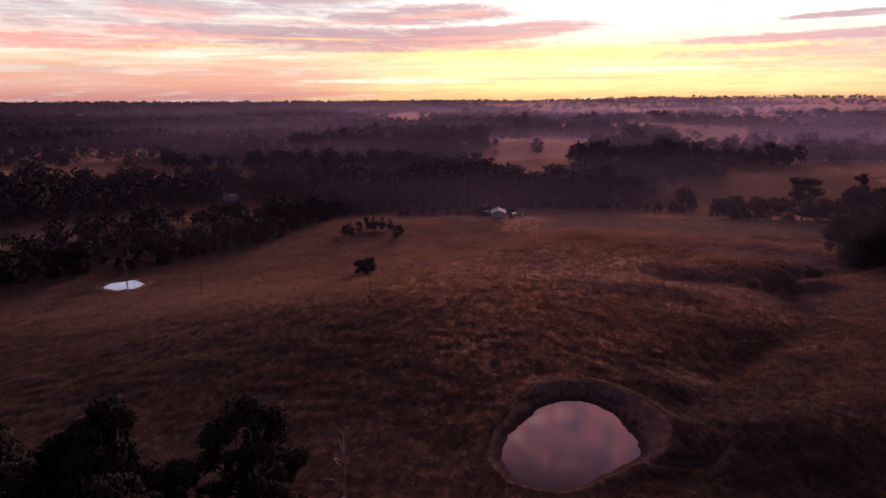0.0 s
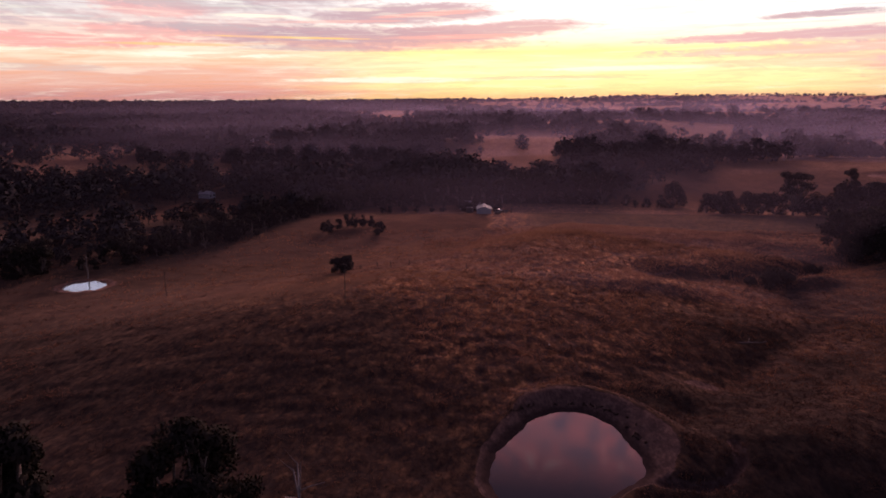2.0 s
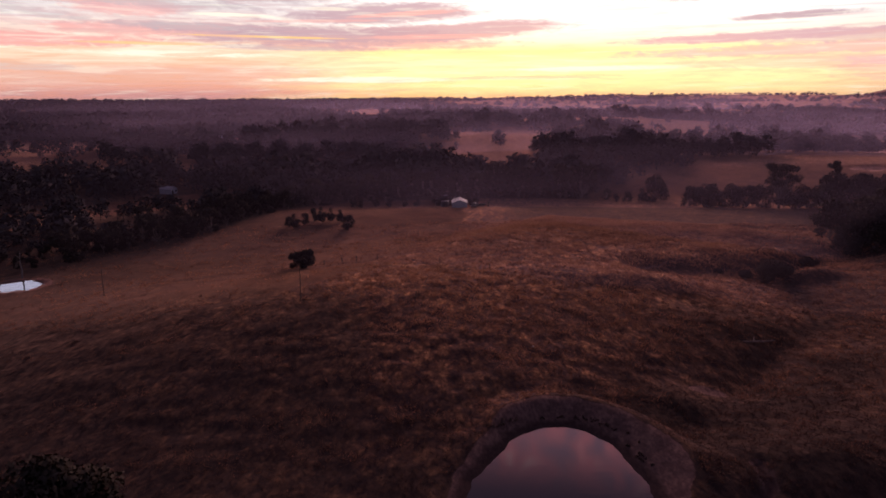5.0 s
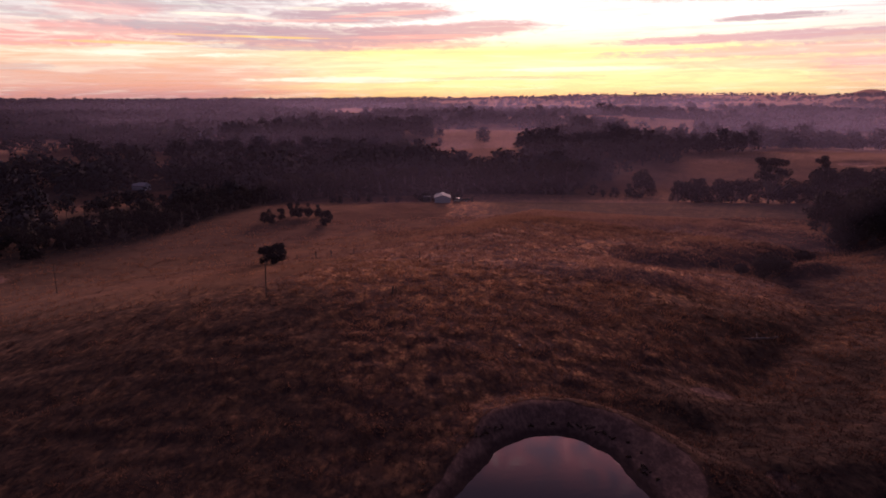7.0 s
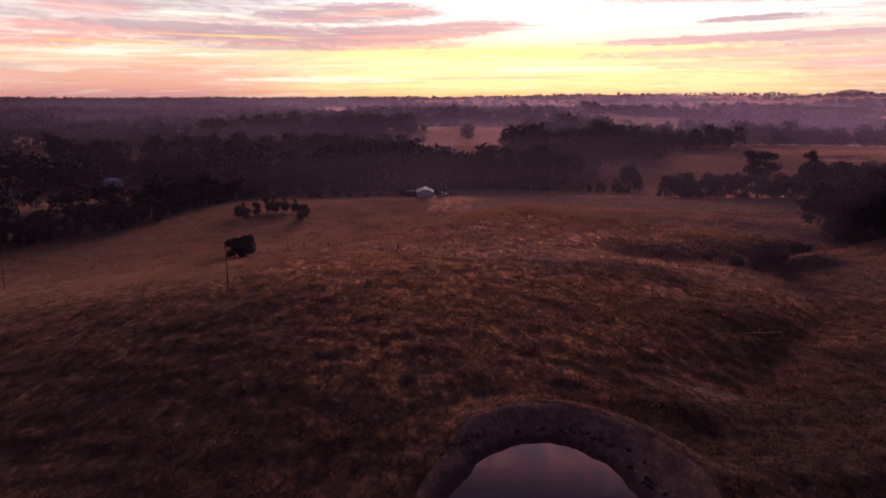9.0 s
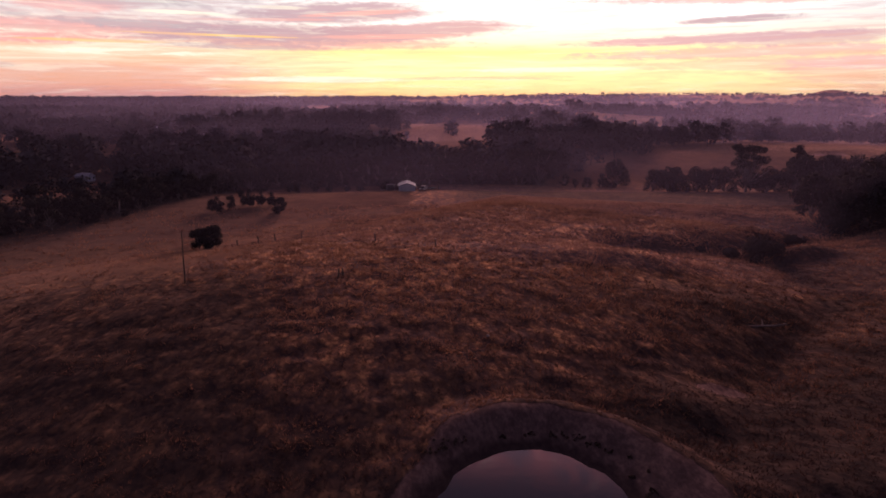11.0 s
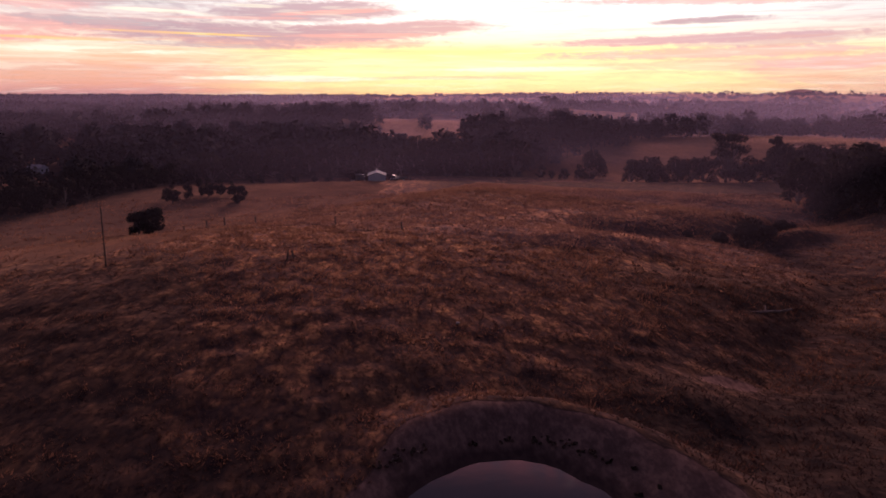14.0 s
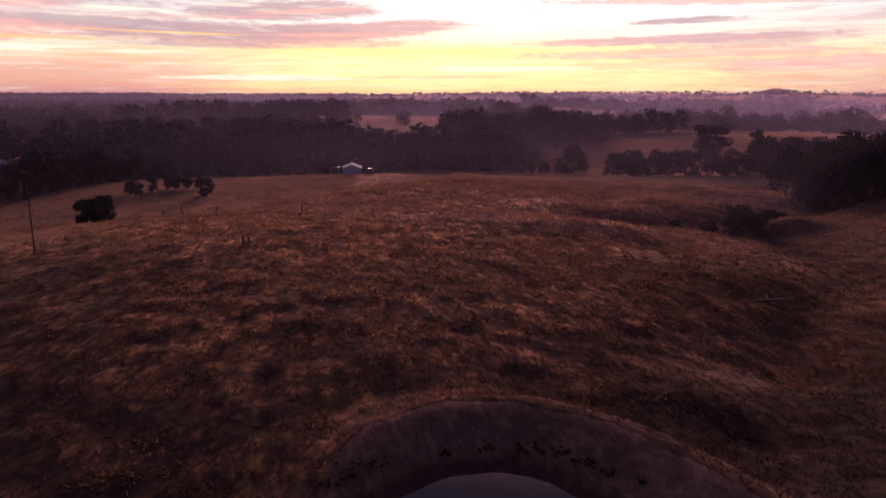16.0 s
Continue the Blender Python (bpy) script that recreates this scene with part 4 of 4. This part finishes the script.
# ---------------------------------------------------------------- sheets for mist and distance haze
# translucent sheet added in a ring to imitate haze over the land behind
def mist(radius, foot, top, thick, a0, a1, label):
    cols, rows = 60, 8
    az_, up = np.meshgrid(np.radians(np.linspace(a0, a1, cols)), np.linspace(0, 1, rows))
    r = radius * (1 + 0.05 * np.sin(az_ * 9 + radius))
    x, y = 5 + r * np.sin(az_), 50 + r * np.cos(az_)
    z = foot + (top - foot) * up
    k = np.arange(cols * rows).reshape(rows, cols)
    me = mesh_from("mist", np.stack([x, y, z], -1).reshape(-1, 3), np.stack([k[:-1, :-1], k[:-1, 1:], k[1:, 1:], k[1:, :-1]], -1).reshape(-1, 4), HAZE, True)
    # denser ahead and to the right, imitating haze lit by the sunrise
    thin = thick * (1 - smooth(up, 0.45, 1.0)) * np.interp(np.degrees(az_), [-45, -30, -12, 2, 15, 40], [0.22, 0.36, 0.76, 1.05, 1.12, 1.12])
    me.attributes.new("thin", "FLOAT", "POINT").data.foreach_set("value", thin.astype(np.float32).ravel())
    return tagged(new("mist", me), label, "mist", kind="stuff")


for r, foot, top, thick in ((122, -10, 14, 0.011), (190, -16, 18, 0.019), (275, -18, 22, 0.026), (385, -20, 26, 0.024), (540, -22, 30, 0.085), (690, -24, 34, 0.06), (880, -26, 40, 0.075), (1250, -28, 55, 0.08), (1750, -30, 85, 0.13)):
    mist(r, foot, top, thick, -45, 52, "translucent sheet imitating thin mauve dawn mist and distance haze")

# ---------------------------------------------------------------- farm things


def box(bm, x0, x1, y0, y1, z0, z1, bevel=0.0):
    m = Matrix.LocRotScale(((x0 + x1) / 2, (y0 + y1) / 2, (z0 + z1) / 2), None, (x1 - x0, y1 - y0, z1 - z0))
    made = bmesh.ops.create_cube(bm, size=1, matrix=m)["verts"]
    if bevel:
        edges = list({e for v in made for e in v.link_edges})
        bmesh.ops.bevel(bm, geom=edges, offset=bevel, segments=1, affect="EDGES")


def rod(bm, p0, p1, r0, r1=None, n=10):
    p0, p1 = Vector(p0), Vector(p1)
    turn = (p1 - p0).to_track_quat("Z", "Y").to_matrix().to_4x4()
    bmesh.ops.create_cone(bm, cap_ends=True, segments=n, radius1=r0, radius2=r0 if r1 is None else r1, depth=(p1 - p0).length, matrix=Matrix.Translation((p0 + p1) / 2) @ turn)


def solid(name, mat, parent, *boxes, bevel=0.0, label=""):
    bm = bmesh.new()
    for b in boxes:
        box(bm, *b, bevel)
    return part(name, bm, mat, parent, label)


def gable(name, mat, parent, w, y0, y1, eave, ridge, thick, over):
    """Two corrugated roof slopes; each is a part."""
    for sgn in (-1, 1):
        bm = bmesh.new()
        n = 24
        for i in range(n):
            a, b = y0 - over + (y1 - y0 + 2 * over) * i / n, y0 - over + (y1 - y0 + 2 * over) * (i + 1) / n
            lift = 0.02 if i % 2 else 0.0
            q = [Vector((sgn * (w / 2 + over), a, eave - over * (ridge - eave) / (w / 2) + lift)), Vector((sgn * (w / 2 + over), b, eave - over * (ridge - eave) / (w / 2) + lift)), Vector((0, b, ridge + lift)), Vector((0, a, ridge + lift))]
            lo = [bm.verts.new(v) for v in q]
            hi = [bm.verts.new(v + Vector((0, 0, thick))) for v in q]
            bm.faces.new(lo), bm.faces.new(hi[::-1])
            for k in range(4):
                bm.faces.new((lo[k], lo[(k + 1) % 4], hi[(k + 1) % 4], hi[k]))
        part(name, bm, mat, parent)


def shed(x, y, turn, w, deep, eave, ridge, wall_mat, roof_mat, label, door=True, name="shed"):
    top = new(name)
    top.matrix_basis = pose(x, y, level(x, y) - 0.1, 0, 0, turn)
    t = 0.08
    for y0, y1 in ((-deep / 2, -deep / 2 + t), (deep / 2 - t, deep / 2)):
        bm = bmesh.new()
        for yy in (y0, y1):
            bm.faces.new([bm.verts.new(p) for p in ((-w / 2, yy, 0), (w / 2, yy, 0), (w / 2, yy, eave), (0, yy, ridge), (-w / 2, yy, eave))])
        bm.verts.ensure_lookup_table()
        for k in range(5):
            bm.faces.new((bm.verts[k], bm.verts[(k + 1) % 5], bm.verts[5 + (k + 1) % 5], bm.verts[5 + k]))
        for rib in range(1, int(w / 0.38)):
            xx = -w / 2 + 0.38 * rib
            hh = eave + (ridge - eave) * (1 - abs(xx) / (w / 2)) - 0.05
            box(bm, xx - 0.03, xx + 0.03, y0 - 0.025 if y0 < 0 else y1, y0 if y0 < 0 else y1 + 0.025, 0.02, hh)
        part("wall", bm, wall_mat, top)
    for sgn in (-1, 1):
        bm = bmesh.new()
        box(bm, sgn * w / 2 - t / 2, sgn * w / 2 + t / 2, -deep / 2 + t + 0.003, deep / 2 - t - 0.003, 0, eave)
        for rib in range(1, int(deep / 0.38)):
            yy = -deep / 2 + 0.38 * rib
            box(bm, sgn * (w / 2 + t / 2), sgn * (w / 2 + t / 2 + 0.025), yy - 0.03, yy + 0.03, 0.02, eave - 0.05)
        part("wall", bm, wall_mat, top)
    gable("roof", roof_mat, top, w, -deep / 2, deep / 2, eave, ridge + 0.03, 0.06, 0.22)
    solid("ridge_cap", roof_mat, top, (-0.18, 0.18, -deep / 2 - 0.25, deep / 2 + 0.25, ridge + 0.09, ridge + 0.14))
    for sgn in (-1, 1):
        solid("gutter", roof_mat, top, (sgn * (w / 2 + 0.30) - 0.06, sgn * (w / 2 + 0.30) + 0.06, -deep / 2 - 0.2, deep / 2 + 0.2, eave - 0.20, eave - 0.08), bevel=0.02)
    if door:
        d = solid("roller_door", IRON_WALL, top, *[(-w * 0.22, w * 0.22, -deep / 2 - 0.055, -deep / 2 - 0.03, 0.02 + 0.2 * i, 0.19 + 0.2 * i) for i in range(12)])
        solid("handle", DARK_METAL, d, (-0.12, 0.12, -deep / 2 - 0.09, -deep / 2 - 0.057, 0.9, 0.96), bevel=0.01)
    else:
        for xx in (-w * 0.28, w * 0.28):
            win = solid("window", GLASS, top, (xx - 0.6, xx + 0.6, -deep / 2 - 0.045, -deep / 2 - 0.027, 0.9, 2.0))
            for x0 in (xx - 0.68, xx + 0.6):
                solid("frame", WHITE_PAINT, win, (x0, x0 + 0.08, -deep / 2 - 0.06, -deep / 2 - 0.03, 0.84, 2.06))
    return tagged(top, label, "shed" if name == "shed" else "house")


shed(13.9, 307.0, -1.5, 5.6, 8.0, 2.3, 3.3, IRON_WALL, IRON_ROOF, "blue-grey steel farm shed with pale gable roof")
shed(9.5, 346.0, 82.0, 6.0, 9.0, 2.5, 3.9, WHITE_PAINT, IRON_ROOF, "low farmhouse with pale roof among trees", False, "farmhouse")
for x, y, turn, w, deep in ((-128, 384, 70, 4.5, 7), (-182, 829, 80, 7, 16), (-216, 784, 65, 7, 15), (-306, 717, 85, 7, 14)):
    shed(x, y, turn, w, deep, 2.5, 3.7, IRON_WALL, IRON_ROOF, "distant farm building with pale iron roof in woodland", False, "farmhouse")


def power_pole(x, y, height, lean):
    top = new("power_pole")
    top.matrix_basis = pose(x, y, level(x, y) - 0.5, lean, lean * 0.5, 35)
    bm = bmesh.new()
    rod(bm, (0, 0, 0), (0, 0, height + 0.5), 0.085, 0.06, 12)
    part("pole", bm, TIMBER, top)
    bm = bmesh.new()
    rod(bm, (0, 0, height + 0.504), (0, 0, height + 0.55), 0.066, 0.03, 12)
    part("cap", bm, DARK_METAL, top, "dark metal pole cap")
    return top


tagged(power_pole(-17.7, 143.5, 6.2, 0.6), "slim weathered timber power pole standing in the paddock", "power pole", "power line")
tagged(power_pole(-62.0, 171.5, 5.6, -0.5), "slim weathered timber power pole standing in the paddock", "power pole", "power line")


def fence_post(x, y, h, r, lean):
    top = new("fence_post")
    top.matrix_basis = pose(x, y, level(x, y) - 0.3, lean, lean * 0.7, x * 40)
    bm = bmesh.new()
    rod(bm, (0, 0, 0), (0.02, 0, h + 0.25), r * 1.1, r, 9)
    rod(bm, (0.02, 0, h + 0.25), (0.02, 0, h + 0.30), r, r * 0.6, 9)
    part("stake", bm, TIMBER, top)
    bm = bmesh.new()
    rod(bm, (0.01, 0, h * 0.8), (0.01, 0, h * 0.83), r * 1.18, r * 1.18, 9)
    part("wire_band", bm, DARK_METAL, top)
    return tagged(top, "weathered grey timber fence post leaning in grass", "fence post", "old fence line")


for x, y, h, lean in [(-13.0, 182.2, 1.3, 3), (-16.6, 186.1, 1.2, -4), (4.6, 176.3, 1.4, 2), (0.3, 146.7, 1.2, 6), (1.0, 147.3, 1.0, -7), (-9, 187, 1.2, 0), (14.5, 171, 1.2, 4), (-21, 189, 1.1, 2)]:
    fence_post(x, y, h, 0.10, lean)


def bush_thing(x, y, w, h, seed, label, count=900, size=0.18, group="", z=None):
    rng = np.random.default_rng(seed)
    top = new("shrub")
    top.matrix_basis = pose(x, y, (level(x, y) if z is None else z) - 0.05)
    tubes, cs, rs = [], [], []
    for i in range(7):
        a = rng.uniform(0, 6.28)
        o = rng.uniform(0.0, 0.75) * w / 2
        c = (o * math.cos(a), o * math.sin(a), h * rng.uniform(0.3, 0.7))
        cs.append(c)
        rs.append(h * rng.uniform(0.26, 0.42))
        tubes.append(tube_rings([(0, 0, -0.1), (c[0] * 0.5, c[1] * 0.5, c[2] * 0.6), c], [0.03 * h, 0.02 * h, 0.008 * h], 5))
    v, f, face = leaves(rng, np.array(cs), np.array(rs), count, size, 0.8)
    part("stems", join_tubes("stems", tubes, BARK), None, top)
    part("crown", mesh_from("crown", v, f, SHRUB_LEAF, True, face), None, top)
    return tagged(top, label, "shrub", group)


for i, (x, y, w, h) in enumerate([(77.5, 186.0, 6.0, 6.4), (81.5, 188.5, 4.5, 4.0), (73.0, 187.0, 4.5, 2.2), (68.2, 189.8, 2.4, 1.1), (98.0, 206.0, 4.5, 3.2)]):
    bush_thing(x, y, w, h, 200 + i, "low dark scrubby bush in the gully", 2600, 0.26, "gully scrub")
for i, (th, gap, w) in enumerate([(0.40, 1.6, 1.1), (0.46, 2.0, 0.8), (1.20, 2.0, 1.0), (1.16, 2.3, 0.8), (1.10, 2.1, 0.9), (1.05, 2.6, 0.7), (1.00, 2.3, 0.6), (0.95, 2.6, 0.8), (0.88, 2.4, 0.5), (0.76, 2.8, 0.5), (1.34, 1.9, 0.9), (1.49, 1.8, 0.5), (1.78, 2.9, 1.2), (1.86, 3.1, 1.5), (1.93, 2.8, 1.3), (2.0, 3.2, 1.2), (0.60, 3.0, 0.4), (0.66, 1.6, 0.4), (0.28, 2.2, 0.4)]):
    r = float(shore(th)) + 0.8 * gap
    bush_thing(POND[0] + r * math.cos(th), POND[1] + r * math.sin(th), w * 1.7, 0.16 + 0.10 * w, 230 + i, "small dark tussock shrub on the dam bank", 300, 0.06, "bank shrubs")


def log(x, y, length, r, turn):
    top = new("fallen_log")
    top.matrix_basis = pose(x, y, level(x, y) + r * 0.6, 0, 0, turn)
    n = 9
    path = [(length * (i / (n - 1) - 0.5), 0.16 * math.sin(i * 0.9), 0.05 * math.sin(i * 1.7)) for i in range(n)]
    part("trunk", join_tubes("trunk", [tube_rings(path, [r * (1.1 - 0.6 * i / n) for i in range(n)], 9)], GREY_LOG), None, top)
    for u, side in ((0.62, 1), (0.8, -1)):
        p = path[int(u * (n - 1))]
        part("branch", join_tubes("branch", [tube_rings([p, (p[0] + 0.5, side * 0.7, 0.35), (p[0] + 0.9, side * 1.3, 0.45)], [r * 0.4, r * 0.28, r * 0.08], 6)], GREY_LOG), None, top)
    return tagged(top, "weathered brown fallen log lying in dry grass", "log")


log(53.0, 139.6, 7.0, 0.2, 6)


def dead_tree(x, y, h):
    top = new("dead_tree")
    top.matrix_basis = pose(x, y, level(x, y) - 0.2)
    rng = np.random.default_rng(9)
    stem = [(0, 0, 0), (0.15, 0.1, h * 0.3), (-0.1, 0.1, h * 0.6), (0.25, -0.1, h)]
    part("trunk", join_tubes("trunk", [tube_rings(stem, [0.2, 0.15, 0.1, 0.03], 8)], DEADWOOD), None, top)
    for i in range(7):
        z = h * rng.uniform(0.35, 0.9)
        a, n = rng.uniform(0, 6.28), h * rng.uniform(0.15, 0.32)
        p = [(0.02, 0.05, z), (n * 0.5 * math.cos(a), n * 0.5 * math.sin(a), z + n * 0.35), (n * math.cos(a + 0.3), n * math.sin(a + 0.3), z + n * 0.5)]
        part("branch", join_tubes("branch", [tube_rings(p, [0.07, 0.045, 0.012], 6)], DEADWOOD), None, top)
    return tagged(top, "bare grey dead tree without leaves", "tree")


dead_tree(-8.8, 67.0, 13.0)
dead_tree(-95.0, 200.3, 6.5)


def rock(x, y, r):
    rng = np.random.default_rng(4)
    bm = bmesh.new()
    bmesh.ops.create_icosphere(bm, subdivisions=2, radius=r)
    for v in bm.verts:
        v.co *= 0.8 + 0.4 * noise.noise(v.co * 2.1 / r + Vector((3, 1, 2)))
        v.co.z *= 0.6
    me = bpy.data.meshes.new("rock")
    bm.to_mesh(me)
    bm.free()
    me.materials.append(ROCK)
    ob = new("rock", me)
    ob.matrix_basis = pose(x, y, level(x, y) + r * 0.25, 0, 0, 40)
    return tagged(ob, "pale rounded stone lying in the dry grass", "rock")


rock(16.9, 128.5, 0.26)


# yard things beside the shed
def water_tank(x, y, r, h):
    top = new("water_tank")
    top.matrix_basis = pose(x, y, level(x, y) - 0.05)
    bm = bmesh.new()
    for i in range(8):
        rod(bm, (0, 0, h * i / 8), (0, 0, h * (i + 1) / 8), r * (1.0 if i % 2 else 0.975), None, 28)
    part("drum", bm, DARK_METAL, top)
    bm = bmesh.new()
    rod(bm, (0, 0, h + 0.002), (0, 0, h + 0.3), r * 1.02, 0.2, 28)
    part("lid", bm, DARK_METAL, top)
    return tagged(top, "dark round water tank beside the shed", "water tank")


def trailer(x, y, turn):
    top = new("farm_trailer")
    top.matrix_basis = pose(x, y, level(x, y), 0, 0, turn)
    solid("tray", DARK_METAL, top, (-1.6, 1.6, -0.9, 0.9, 0.62, 0.70), bevel=0.01)
    for b in ((-1.6, 1.6, -0.9, -0.86, 0.704, 1.1), (-1.6, 1.6, 0.86, 0.9, 0.704, 1.1), (-1.6, -1.56, -0.856, 0.856, 0.704, 1.1), (1.56, 1.6, -0.856, 0.856, 0.704, 1.1)):
        solid("side_board", DARK_METAL, top, b)
    solid("drawbar", DARK_METAL, top, (1.604, 2.7, -0.05, 0.05, 0.60, 0.68), bevel=0.01)
    for yy in (-1.02, 1.02):
        bm = bmesh.new()
        rod(bm, (0, yy - 0.1, 0.33), (0, yy + 0.1, 0.33), 0.33, None, 20)
        w = part("wheel", bm, RUBBER, top)
        bm = bmesh.new()
        rod(bm, (0, yy - 0.108, 0.33), (0, yy + 0.108, 0.33), 0.17, None, 14)
        part("rim", bm, WHITE_PAINT, w)
    return tagged(top, "rusty dark box trailer parked beside the shed", "trailer")


def utility_truck(x, y, turn):
    top = new("utility_truck")
    top.matrix_basis = pose(x, y, level(x, y), 0, 0, turn)
    bm = bmesh.new()
    box(bm, -2.4, 2.4, -0.88, 0.88, 0.45, 1.0, 0.08)
    part("body", bm, DARK_METAL, top)
    bm = bmesh.new()
    box(bm, -0.5, 1.2, -0.80, 0.80, 1.003, 1.72, 0.14)
    cab = part("cab", bm, DARK_METAL, top)
    solid("windscreen", GLASS, cab, (1.13, 1.22, -0.66, 0.66, 1.12, 1.58), bevel=0.02)
    solid("tray", IRON_ROOF, top, (-2.35, -0.55, -0.9, 0.9, 1.003, 1.06), (-2.35, -0.55, -0.9, -0.86, 1.06, 1.35), (-2.35, -0.55, 0.86, 0.9, 1.06, 1.35))
    for yy in (-0.6, 0.6):
        solid("headlight", WHITE_PAINT, top, (2.38, 2.43, yy - 0.18, yy + 0.18, 0.72, 0.9), bevel=0.02, label="pale headlight catching the sky")
    for xx in (-1.5, 1.5):
        for yy in (-0.86, 0.86):
            bm = bmesh.new()
            rod(bm, (xx, yy - 0.11, 0.36), (xx, yy + 0.11, 0.36), 0.36, None, 20)
            w = part("wheel", bm, RUBBER, top)
            bm = bmesh.new()
            rod(bm, (xx, yy - 0.118, 0.36), (xx, yy + 0.118, 0.36), 0.2, None, 14)
            part("rim", bm, IRON_ROOF, w)
    return tagged(top, "dark farm utility truck parked beside the shed", "truck")


water_tank(8.2, 311.0, 1.5, 2.3)
trailer(22.6, 307.5, 20)
utility_truck(19.6, 303.5, 250)


def stump(x, y, h, r):
    top = new("tree_stump")
    top.matrix_basis = pose(x, y, level(x, y) - 0.2)
    part("trunk", join_tubes("trunk", [tube_rings([(0, 0, 0), (0.03, 0, h * 0.5), (-0.05, 0.02, h)], [r * 1.3, r, r * 0.8], 10)], TIMBER), None, top)
    part("broken_limb", join_tubes("broken_limb", [tube_rings([(0, 0, h * 0.6), (r * 1.6, 0, h * 0.75), (r * 2.0, 0.1, h * 0.9)], [r * 0.4, r * 0.3, r * 0.1], 7)], TIMBER), None, top)
    return tagged(top, "dark upright broken tree stump by the yard", "stump")


stump(25.7, 314.0, 2.2, 0.28)
for i, (x, y, h) in enumerate([(8.0, 314.5, 4.5), (20.5, 318.0, 4.0), (17.0, 321.0, 5.0), (5.5, 319.0, 5.2), (12.0, 325.0, 6.0)]):
    tree_thing(ROUND[i % 3], x, y, i * 1.3, h / 4, "dark garden tree behind the shed", "yard trees")


# ---------------------------------------------------------------- dry grass
def dry_grass():
    """Low tussocks of leaning blades, close together near the dam and thinner up the paddock."""
    rng = np.random.default_rng(12)
    n = 128000
    y = 74 + 200 * rng.uniform(size=n) ** 1.3
    x = rng.uniform(-0.88, 0.95, n) * (y - 15) + 6
    # thicker stand along the brow before the shed, its tone paled to look lit
    x, y = np.concatenate([x, rng.uniform(-8, 98, 15000)]), np.concatenate([y, 256 - np.abs(rng.normal(0, 17, 15000))])
    gap, th = from_shore(x, y)
    thick = rough_noise(x * 0.6, y, 7, 51) * 0.5 + rough_noise(x * 0.6, y, 2.6, 52) * 0.5
    keep = (gap > bank_form(th)[0] * (0.95 + 0.3 * thick) + 0.3) & (rng.uniform(size=len(x)) > 0.85 * mown(x, y)) & (thick > 0.20 + 0.10 * grazed(x, y)) & (x > -135) & (x < 160) & (np.hypot(x - 38.5, (y - 120.6) * 1.8) > 2.6)
    x, y, thick = x[keep], y[keep], thick[keep]
    m = len(x)
    size = rng.uniform(0.55, 1.35, m) * (0.6 + 0.8 * thick) * (1 - 0.25 * grazed(x, y)) * np.interp(y, [80, 130, 200, 270], [0.8, 1.0, 1.6, 2.0])
    # blades painted darker close by, lighter uphill and on the brow, as if backlit
    tone = np.clip(0.5 * rng.uniform(size=m) + 0.62 * smooth(thick, 0.25, 0.75) - 0.20 * grazed(x, y) - 0.42 * rank_shade(x, y) + 0.50 * np.exp(-((x - 32) / 42) ** 2 - ((y - 238) / 26) ** 2) - 0.30 + 0.24 * smooth(y, 90, 140) + 0.24 * smooth(y, 110, 230), 0, 1)
    verts, faces, shade = [], [], []
    for k in range(6):
        a = rng.uniform(0, 6.28, m)
        turn = a + rng.uniform(0.9, 2.2, m)
        far = rng.uniform(0.05, 0.42, m) * size
        w, h = rng.uniform(0.035, 0.085, m) * size, rng.uniform(0.08, 0.28, m) * size
        px, py = x + far * np.cos(a) * 1.2, y + far * np.sin(a)
        p = np.stack([px, py, land(px, py) - 0.05], 1)
        side = np.stack([np.cos(turn) * w, np.sin(turn) * w, np.zeros(m)], 1)
        lean = rng.uniform(0.1, 0.45, m) * size
        tip = np.stack([lean * np.cos(a), lean * np.sin(a), h], 1)
        verts.append(np.stack([p - side, p + side, p + tip], 1).reshape(-1, 3))
        faces.append(np.arange(m * 3).reshape(-1, 3) + k * m * 3)
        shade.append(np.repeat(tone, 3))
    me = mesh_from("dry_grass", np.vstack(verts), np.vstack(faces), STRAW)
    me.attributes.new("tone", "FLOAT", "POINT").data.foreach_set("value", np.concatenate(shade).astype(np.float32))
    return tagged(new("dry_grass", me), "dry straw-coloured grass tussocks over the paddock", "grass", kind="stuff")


dry_grass()
